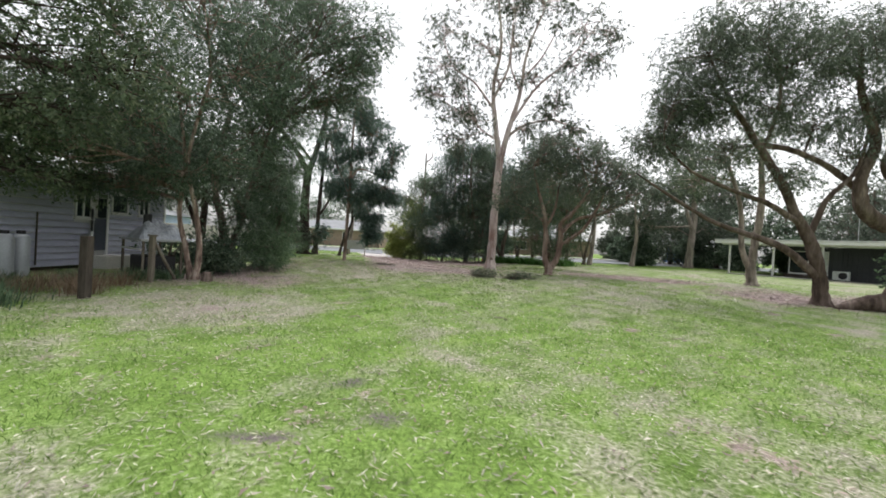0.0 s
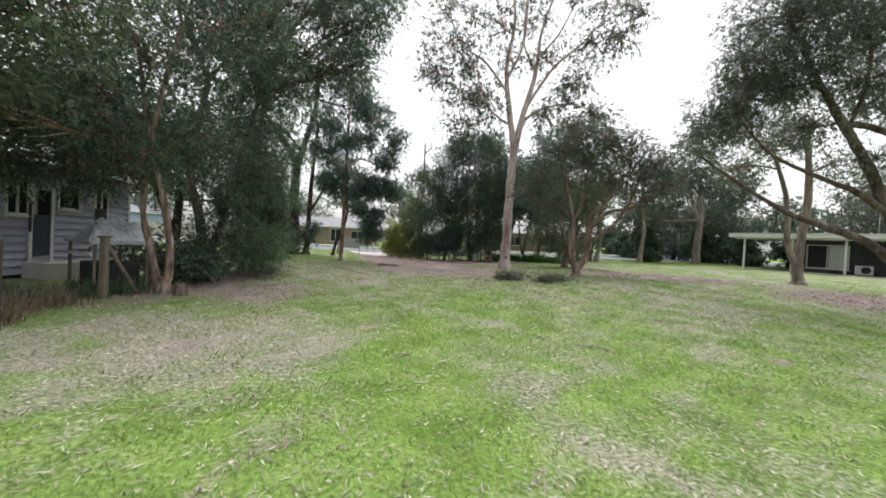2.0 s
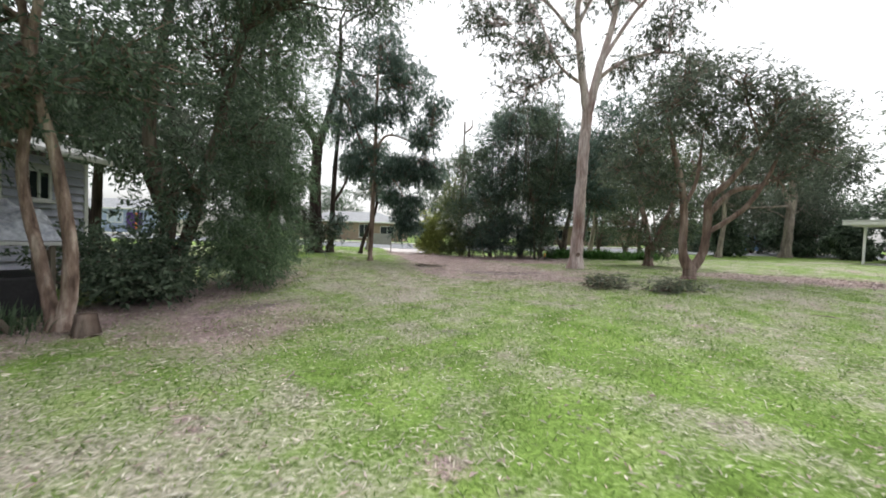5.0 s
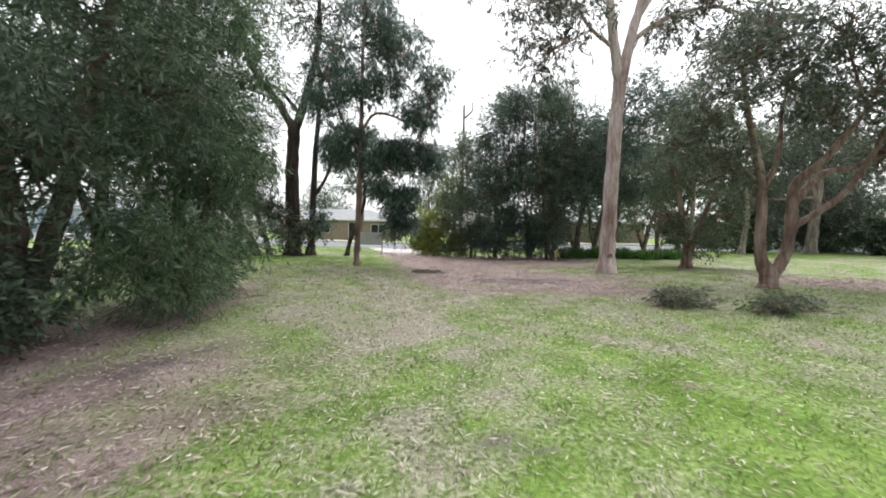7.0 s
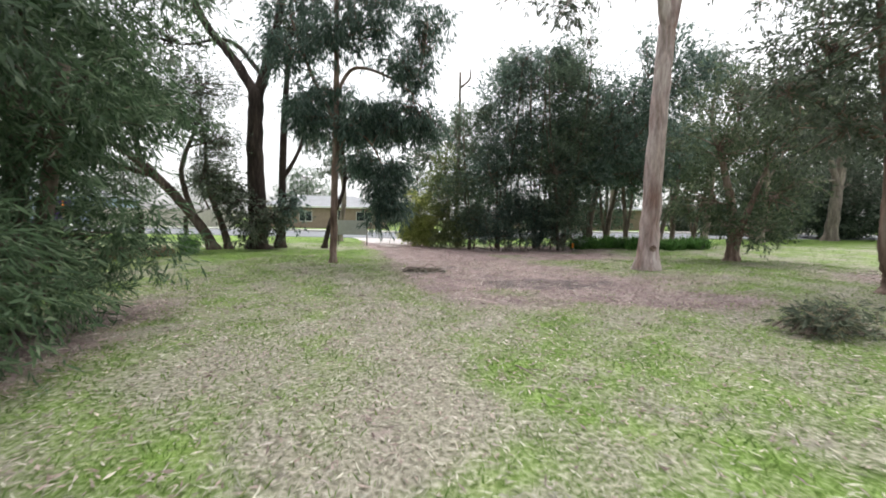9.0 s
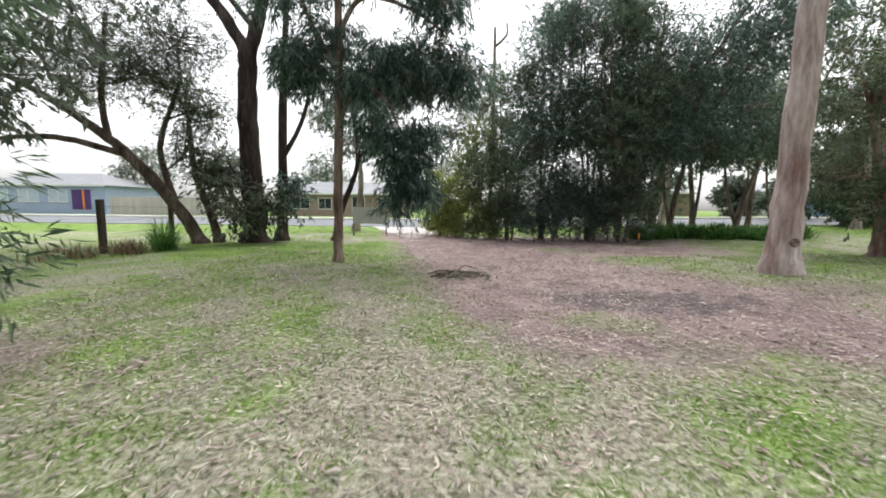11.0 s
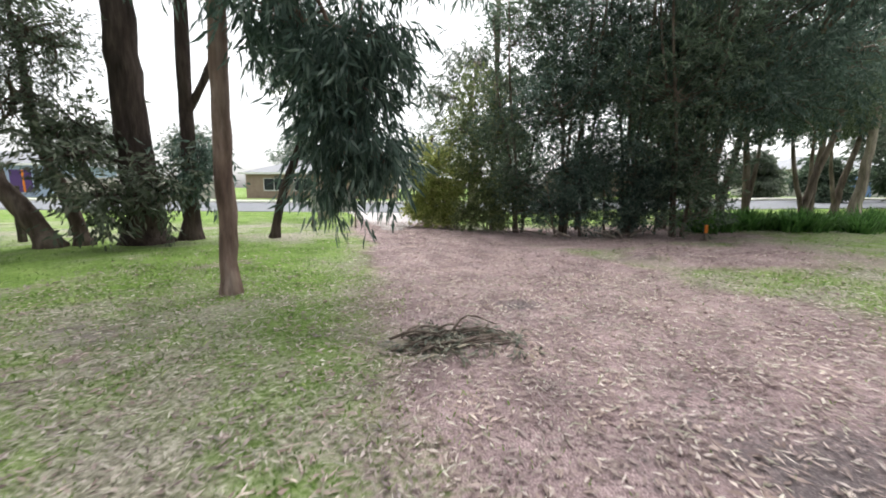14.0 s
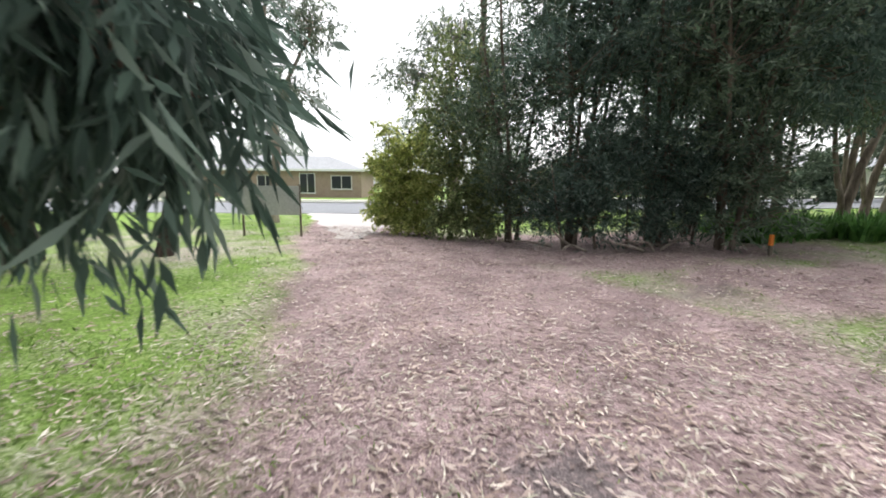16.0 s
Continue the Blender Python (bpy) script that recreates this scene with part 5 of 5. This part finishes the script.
pk = thing("picket_fence", on(-11.2, 18.3), "short run of white pickets under dark foliage", "fence")
for i in range(9):
    part("picket", box(0.06, 0.02, 0.95 - 0.02 * (i % 3), 0.006, (-0.5 + 0.12 * i, 0, 0)), WHITE, pk)
part("rail", box(1.1, 0.03, 0.06, 0.006, (0, 0.03, 0.3)), WHITE, pk)
part("rail", box(1.1, 0.03, 0.06, 0.006, (0, 0.03, 0.75)), WHITE, pk)


def pergola_house():
    ox, oy = 23.9, 32.4
    h = thing("dark_house", (ox, oy, Z(ox, oy)), "low charcoal house with a white-posted verandah", "house", turn=-60)
    # local x runs along the front, towards the walker's right; local y goes back
    wall = part("wall", box(17.1, 6.0, 2.45, 0.02, (11.65, 5.2, 0)), CHARCOAL, h)
    for i in range(64):
        part("cladding_board", box(0.24, 0.03, 2.4, 0.006, (3.25 + 0.26 * i, 2.18, 0.03)), CHARCOAL, wall)
    for x in (0.0, 2.95, 5.75, 9.2, 13.2):
        part("verandah_post", box(0.12, 0.12, 2.4, 0.01, (x, 0, 0)), WHITE, h, "white square post")
    part("beam", box(20, 0.1, 0.2, 0.01, (9.4, 0, 2.4)), WHITE, h, "white verandah beam")
    part("fascia", box(20.6, 0.05, 0.22, 0.01, (9.4, -0.55, 2.52)), WHITE, h, "white fascia")
    part("fascia", box(0.05, 9, 0.22, 0.01, (-0.92, 4.0, 2.52)), WHITE, h, "white fascia")
    part("roof", box(20.7, 9.2, 0.08, 0.01, (9.4, 4.0, 2.76)), TILE, h, "flat pale metal roof")
    part("verandah_floor", box(19, 2.4, 0.12, 0.02, (9.6, 1.0, -0.05)), CONCRETE, h, "pale concrete verandah slab")
    win = window(h, "sliding_window", 2.3, 1.75, Matrix.Translation((3.2, 2.13, 0.38)), 2, "white sliding window with pale curtain")
    win.matrix_local = Matrix.Translation((3.2, 2.13, 0.38)) @ Matrix(((0, 1, 0, 0), (-1, 0, 0, 0), (0, 0, 1, 0), (0, 0, 0, 1)))
    part("curtain", box(1.0, 0.02, 1.6, 0, (4.93, 2.10, 0.45)), CURTAIN, h, "pale drawn curtain")
    win2 = window(h, "window", 1.8, 1.2, Matrix.Translation((11.0, 2.13, 0.9)) @ Matrix(((0, 1, 0, 0), (-1, 0, 0, 0), (0, 0, 1, 0), (0, 0, 0, 1))), 2)
    for i in range(2):
        part("step", box(1.6, 0.35, 0.14, 0.01, (3.9, 1.95 - 0.35 * i, 0.2 - 0.13 * i)), DARKPOST, h, "dark timber step")
    part("antenna", rod((6.5, 4, 2.8), (6.5, 4, 5.2), 0.02), STEEL, h, "thin roof antenna")
    part("antenna", rod((5.5, 4, 5.15), (6.8, 4, 5.15), 0.015), STEEL, h)
    ac = thing("air_conditioner", tuple((h.matrix_world @ Vector((6.35, 1.6, 0.07)))), "beige outdoor air conditioner beside the dark wall", "air conditioner", turn=-60)
    part("case", box(0.85, 0.35, 0.62, 0.02, (0, 0, 0.06)), CURTAIN, ac)
    part("grille", lathe([(0.24, 0.0), (0.24, 0.02), (0.05, 0.03), (0.0, 0.03)], 20), BLACK, ac, "round fan grille", Matrix.Translation((0.12, -0.175, 0.37)) @ pose(0, 0, 0, 90, 0, 0))
    for dx in (-0.3, 0.3):
        part("foot", box(0.08, 0.36, 0.06, 0.005, (dx, 0, 0)), BLACK, ac)


pergola_house()


def far_house(x, y, w, d, wall_h, wall_mat, label, openings, turn=0.0, garage=None, hip=1.6, plinth=0.0, pane_mat=None):
    """A house facing the street; openings: (offset along the front, sill, width, height)."""
    h = thing("far_house", (x, y, Z(x, y) + plinth), label, "house", "houses across the street", turn)
    part("wall", box(w, d, wall_h + 0.3 + plinth, 0.02, (0, d / 2, -0.3 - plinth)), wall_mat, h)
    bm = bmesh.new()
    e = 0.5
    cor = [bm.verts.new(p) for p in ((-w / 2 - e, -e, wall_h), (w / 2 + e, -e, wall_h), (w / 2 + e, d + e, wall_h), (-w / 2 - e, d + e, wall_h))]
    rid = [bm.verts.new((-w / 2 + d / 2, d / 2, wall_h + hip)), bm.verts.new((w / 2 - d / 2, d / 2, wall_h + hip))]
    for f in ((cor[0], cor[1], rid[1], rid[0]), (cor[1], cor[2], rid[1]), (cor[2], cor[3], rid[0], rid[1]), (cor[3], cor[0], rid[0]), cor[::-1]):
        bm.faces.new(f)
    part("roof", bm, SLATE, h, "grey low hipped roof")
    part("fascia", box(w + 2 * e, 0.04, 0.2, 0.005, (0, -e - 0.02, wall_h - 0.12)), WHITE, h)
    turn_m = Matrix(((0, 1, 0, 0), (-1, 0, 0, 0), (0, 0, 1, 0), (0, 0, 0, 1)))
    for off, sill, ww, hh in openings:
        window(h, "window", ww, hh, Matrix.Translation((off, -0.01, sill)) @ turn_m, 2, pane_mat=pane_mat)
    if garage:
        part("garage_door", box(garage[1], 0.06, 2.2, 0.01, (garage[0], -0.03, 0)), garage[2], h)
    return h


far_house(-17.5, 61, 15, 8, 2.6, BRICK, "brown brick house with a grey hipped roof across the street", [(-5.6, 0.8, 2.2, 1.3), (-2.4, 0.8, 1.6, 1.3), (1.6, 0.4, 1.5, 1.9), (4.6, 0.8, 2.0, 1.3)])
bh = far_house(-51, 58, 16, 8, 2.7, PALEBLUE, "pale blue rendered house with a purple door across the street", [(-6, 0.8, 2.6, 1.4), (-2.2, 0.8, 2.4, 1.4), (1.4, 0.8, 2.2, 1.4)], plinth=0.5, pane_mat=SKYPANE)
part("front_door", box(2.2, 0.06, 2.2, 0.01, (5.2, -0.03, 0)), PURPLE, bh, "purple front door")
part("door_stripe", box(0.22, 0.04, 2.2, 0.005, (5.5, -0.07, 0)), ORANGE, bh, "orange upright stripe")
far_house(16, 62, 15, 8, 2.7, BRICK, "low brick house seen between trunks across the street", [(-5, 0.8, 2.2, 1.3), (0, 0.8, 2.2, 1.3)])
far_house(38, 60, 15, 8, 2.7, CONCRETE, "pale house with blue garage door across the street", [(-6, 0.8, 2.2, 1.3)], garage=(-1.5, 4.5, BLUE))

pal = thing("paling_fence", (-34, 57.5, Z(-34, 57.5)), "long weathered grey paling fence across the street", "fence")
for i in range(120):
    x = -8.0 + 0.135 * i
    part("paling", box(0.125, 0.02, 2.05 + 0.03 * math.sin(i * 2.3), 0, (x, 0, -0.1)), FENCE, pal)
part("rail", box(16.4, 0.04, 0.09, 0.005, (0, 0.035, 0.4)), FENCE, pal)
part("rail", box(16.4, 0.04, 0.09, 0.005, (0, 0.035, 1.3)), FENCE, pal)

# sheet sign near the street
sg = thing("sign_board", on(-7.4, 33.0), "plain pale grey metal board on thin posts", "sign")
part("panel", box(1.5, 0.02, 0.75, 0.004, (0, 0, 0.55)), STEEL, sg)
for dx in (-0.72, 0.75):
    part("post", box(0.05, 0.04, 1.4, 0.006, (dx, 0.03, -0.05)), POST, sg)

# orange-topped marker
st = thing("survey_stake", on(3.02, 29.7), "short wooden survey stake with an orange top", "stake")
part("peg", box(0.055, 0.055, 0.24, 0.006, (0, 0, -0.05)), POST, st)
part("painted_top", box(0.058, 0.058, 0.2, 0.006, (0, 0, 0.19)), ORANGE, st, "orange painted top")

stp = thing("tree_stump", on(-6.85, 11.35), "small weathered tree stump at the foot of a paperbark", "stump")
part("stump", lathe([(0.17, -0.05), (0.15, 0.05), (0.12, 0.2), (0.115, 0.27), (0.02, 0.28)], 14), BARK_TWIST, stp)
stp2 = thing("fallen_log", on(14.1, 12.6), "low rooty brown log mound below a twisted tree", "log")
vv, ff = [], []
tube(vv, ff, spline([(-1.3, 0.0, 0.02, 0.05), (-0.5, 0.1, 0.16, 0.2), (0.4, 0.0, 0.3, 0.3), (1.2, -0.1, 0.2, 0.22), (1.9, -0.2, 0.0, 0.06)], 6), 14, np.random.default_rng(4), 0.14)
child("log", mesh_from("log", vv, ff, BARK_TWIST, False), stp2)


# ---- plants and cuttings ----
def strap_clump(name, label, x, y, n_leaf, length, width, seed, material, category="plant", group="", spread=0.12, arch=0.6):
    rng = np.random.default_rng(seed)
    ob = thing(name, on(x, y), label, category, group)
    a = rng.uniform(0, 6.283, n_leaf)
    ln = length * rng.uniform(0.6, 1.1, n_leaf)
    out = rng.uniform(0.15, 1.0, n_leaf) * arch
    d = np.stack([np.cos(a), np.sin(a), 0 * a], 1)
    side = np.stack([-np.sin(a), np.cos(a), 0 * a], 1)
    base = d * rng.uniform(0, spread, (n_leaf, 1)) + rng.normal(0, spread * 0.5, (n_leaf, 3)) * np.array((1, 1, 0))
    prev, quads = base, []
    for k in range(1, 5):
        t = k / 4
        p = base + d * (ln * out * t ** 1.5)[:, None] + np.stack([0 * a, 0 * a, ln * (t - 0.62 * out * t * t)], 1)
        p[:, 2] = np.maximum(p[:, 2], 0.02)
        w0, w1 = width * (1 - (t - 0.25) ** 2), width * (1 - t ** 2) + 0.001
        quads.append(np.stack([prev - side * w0 / 2, prev + side * w0 / 2, p + side * w1 / 2, p - side * w1 / 2], 1))
        prev = p
    child("leaves", quads_mesh("leaves", np.vstack(quads), material), ob)
    return ob


strap_clump("tussock", "arching grass tussock beside a fence post", -11.3, 25.7, 300, 1.05, 0.018, 5, LEAF_STRAP, spread=0.2, arch=1.0)
rl = random.Random(8)
lily = strap_clump("strap_lily", "lush green strap-leaved lily clump under the trees", 4.6, 31.3, 110, 0.62, 0.05, 6, LEAF_STRAP, group="lily bed", spread=0.26, arch=1.0)
for i in range(44):
    x, y = rl.uniform(3.9, 10.8), rl.uniform(30.9, 33.4)
    copy_thing(lily, Matrix.Translation(on(x, y)) @ pose(0, 0, 0, 0, 0, rl.uniform(0, 360)) @ Matrix.Scale(rl.uniform(0.9, 1.35), 4))
for i, (x, y) in enumerate([(-8.0, 8.6), (-8.4, 9.2), (-7.6, 8.2), (-8.6, 8.0), (-7.9, 9.6), (-9.0, 8.8), (-12.2, 24.3), (-11.6, 24.9), (-11.9, 25.3), (-12.6, 24.0)]):
    strap_clump("dead_growth", "brown dead grass and bracken around old posts", x, y, 170, 0.5, 0.012, 200 + i, LEAF_DEAD, "dead grass", "dead growth", 0.32, 0.8)
for i, (x, y) in enumerate([(-8.3, 7.0), (-7.6, 6.6), (-9.2, 7.6), (-9.8, 8.6), (-8.3, 10.9), (-8.9, 11.2), (-8.0, 11.3), (-9.3, 10.0)]):
    strap_clump("weed_clump", "green weeds growing along the old fence", x, y, 200, 0.45, 0.02, 220 + i, LEAF_FRESH, "weeds", "fence weeds", 0.35, 0.9)
rs = on(14.6, 12.2)
tree("garden_shrub", "bright green leafy shrub near the verandah", rs, [[(14.6, 12.2, rs[2], 0.04), (14.6, 12.2, 0.9, 0.03), (14.7, 12.2, 1.7, 0.015)]],
     [(14.7, 12.2, 1.6, 0.6, 0.5, 0.45, 30), (14.9, 12.2, 1.0, 0.6, 0.5, 0.45, 24)], BARK_STEM, LEAF_FRESH, (0.10, 0.04), 70, 0.17, 0.1, category="shrub", seed=240, limb=0.01, twig=0.01)


def brush_pile(x, y, rx, ry, h, seed, label, n=26, turn=0.0, per=60, foliage=LEAF_CUT):
    rng = np.random.default_rng(seed)
    ob = thing("cut_branch", on(x, y), label, "cut branches", "cut branches on the lawn", turn)
    ends = []
    for k in range(n):
        verts, faces = [], []
        a = np.array((rng.uniform(-rx, rx * 0.4), rng.uniform(-ry, ry) * 0.7, 0.04))
        b2 = a + np.array((rng.uniform(0.3, 1.0) * rx, rng.normal(0, 0.35) * ry, rng.uniform(0.02, 1.0) * h))
        tube(verts, faces, spline([(*a, 0.014), (*((a + b2) / 2 + rng.normal(0, 0.04, 3)), 0.01), (*b2, 0.004)], 3), 5, rng)
        child("twig", mesh_from("twig", verts, faces, BARK_STEM, False), ob)
        ends += [a * 0.5 + b2 * 0.5, b2]
    e = np.array(ends)
    e[:, 2] = np.clip(e[:, 2], 0.05, h)
    q = leaves(e, per, 0.1, (0.13, 0.024), 0.5, rng, 0.7)
    q[:, :, 2] = np.clip(q[:, :, 2], 0.012, h * rng.uniform(0.7, 1.4, (len(q), 1)))
    child("leaves", quads_mesh("leaves", q, foliage), ob)


brush_pile(1.85, 17.3, 0.6, 0.36, 0.36, 300, "leafy cut branch drying on the lawn", 18, 0, 42)
brush_pile(3.25, 16.7, 0.72, 0.36, 0.3, 301, "two leafy cut branches lying on the lawn", 20, 15, 42)
brush_pile(-3.47, 23.22, 0.52, 0.34, 0.07, 302, "flat heap of wilting twigs and leaves on the track", 30, 10, 9, LEAF_WILT)

rng_d = np.random.default_rng(77)
db = thing("dead_branches", on(0.4, 30.7), "bare fallen branches at the edge of the thicket", "branches")
for k in range(9):
    vv, ff = [], []
    a = np.array((rng_d.uniform(-1.4, 1.4), rng_d.uniform(-0.3, 0.5), 0.05))
    d = np.array((rng_d.uniform(-1.0, 1.0), rng_d.uniform(-0.5, 0.2), rng_d.uniform(0.05, 0.45)))
    tube(vv, ff, spline([(*a, 0.035), (*(a + d * 0.5 + rng_d.normal(0, 0.05, 3)), 0.025), (*(a + d), 0.01)], 4), 6, rng_d)
    child("branch", mesh_from("branch", vv, ff, BARK_GREY, False), db)


rtw = np.random.default_rng(91)
for x, y in [(0.6, 8.6), (1.3, 8.1), (3.6, 10.4), (-1.6, 7.4), (4.4, 7.2), (-3.8, 10.3), (2.4, 12.8), (0.2, 14.6), (-2.2, 16.2), (4.6, 14.0), (-4.4, 19.6), (-0.6, 21.4), (-6.4, 22.3), (0.9, 23.3), (-2.0, 27.4), (-7.3, 8.0), (6.3, 17.6)]:
    tw = thing("fallen_twig", on(x, y), "thin grey fallen twig lying on the lawn", "twig", "fallen twigs", rtw.uniform(0, 360))
    vv, ff = [], []
    ln = rtw.uniform(0.09, 0.2)
    tube(vv, ff, spline([(-ln, 0, 0.02, 0.009), (0, rtw.uniform(-0.06, 0.06), 0.035, 0.008), (ln, 0, 0.02, 0.004)], 4), 6, rtw)
    tube(vv, ff, spline([(0, 0, 0.03, 0.006), (ln * 0.4, 0.08, 0.04, 0.005), (ln * 0.7, 0.16, 0.03, 0.003)], 3), 5, rtw)
    child("stick", mesh_from("stick", vv, ff, BARK_GREY, False), tw)


# ---- grass and leaf litter ----
def scatter(n_pts, x0, x1, y0, y1, seed):
    rng = np.random.default_rng(seed)
    return rng, rng.uniform(x0, x1, n_pts), rng.uniform(y0, y1, n_pts)


def blades(name, label, n_pts, zone, seed, hgt, width, keep, material):
    rng, x, y = scatter(n_pts, *zone, seed)
    ok = rng.uniform(0, 1, n_pts) < keep(x, y)
    x, y = x[ok], y[ok]
    m = len(x)
    a = rng.uniform(0, 6.283, m)
    h = hgt * rng.uniform(0.5, 1.4, m) * (1 + 0.4 * patchy(x, y, 2.6))
    base = np.stack([x, y, height(x, y) - 0.004], 1)
    side = np.stack([np.cos(a), np.sin(a), 0 * a], 1) * (width * rng.uniform(0.6, 1.3, m))[:, None]
    b2 = rng.uniform(0, 6.283, m)
    lean = np.stack([np.cos(b2), np.sin(b2), 0 * a], 1) * (h * rng.uniform(0.1, 1.1, m))[:, None]
    up = np.stack([0 * a, 0 * a, h], 1)
    mid = base + lean * 0.35 + up * 0.6
    q = np.stack([base - side / 2, base + side / 2, mid + side * 0.4 + lean * 0.1, base + lean + up * 0.95], 1)
    tagged(new(name, quads_mesh(name, q, material)), label, "grass", kind="stuff")


def fallen(name, label, n_pts, zone, seed, keep, material, size):
    rng, x, y = scatter(n_pts, *zone, seed)
    ok = rng.uniform(0, 1, n_pts) < keep(x, y)
    x, y = x[ok], y[ok]
    m = len(x)
    a = rng.uniform(0, 6.283, m)
    ln, wd = size[0] * rng.uniform(0.4, 1.3, m), size[1] * rng.uniform(0.6, 1.4, m)
    d = np.stack([np.cos(a), np.sin(a), rng.normal(0, 0.12, m)], 1) * ln[:, None] / 2
    s = np.stack([-np.sin(a), np.cos(a), rng.normal(0, 0.35, m)], 1) * wd[:, None] / 2
    c = np.stack([x, y, height(x, y) + rng.uniform(0.008, 0.03, m)], 1)
    bow = s * rng.uniform(-1.2, 1.2, m)[:, None]
    q = np.stack([c - d, c + s + bow, c + d, c - s + bow], 1)
    tagged(new(name, quads_mesh(name, q, material)), label, "leaf litter", kind="stuff")


near, wide = (-8.5, 9, 0.3, 26), (-14, 20, 10, 41)


def tufts(x, y):
    return np.clip(0.62 + 0.75 * patchy(x, y, 9.0) + 0.3 * patchy(x + 3, y, 4.0), 0.05, 1)


def bare(x, y):
    return 1 - 0.65 * soil_shade_at(x, y)


blades("lawn_grass", "short bright green lawn grass", 400000, near, 1, 0.04, 0.007, lambda x, y: bare(x, y) * tufts(x, y) * np.clip(1.1 - straw_at(x, y) * 0.75 - litter_at(x, y) * 0.95, 0.04, 1), GRASS)
blades("far_lawn_grass", "green lawn grass farther off", 100000, wide, 2, 0.045, 0.012, lambda x, y: bare(x, y) * tufts(x, y) * np.clip(1 - straw_at(x, y) * 0.6 - litter_at(x, y) * 1.2, 0, 1), GRASS)
fallen("dry_clippings", "dry straw-coloured grass clippings among the green", 200000, near, 3, lambda x, y: bare(x, y) * np.clip(1.3 - tufts(x, y), 0, 1) * np.clip(0.3 + straw_at(x, y) * 0.9 - litter_at(x, y) * 0.3, 0, 1), STRAW, (0.085, 0.011))
fallen("leaf_litter", "fallen gum leaves scattered over track and lawn", 400000, (-9, 7, 0.5, 36), 4, lambda x, y: (1 - 0.5 * soil_shade_at(x, y)) * np.clip(0.02 + 0.05 * straw_at(x, y) + 0.34 * smooth(13, 20, y) * smooth(4, 1, x) * smooth(28.5, 24, y) + litter_at(x, y) * 0.8, 0, 1), LITTER, (0.078, 0.015))
fallen("bark_litter", "shed bark and leaves under the twisted trees", 90000, (7, 17, 11, 25), 6, lambda x, y: np.clip(litter_at(x, y) * 0.9, 0, 1), LITTER, (0.11, 0.025))
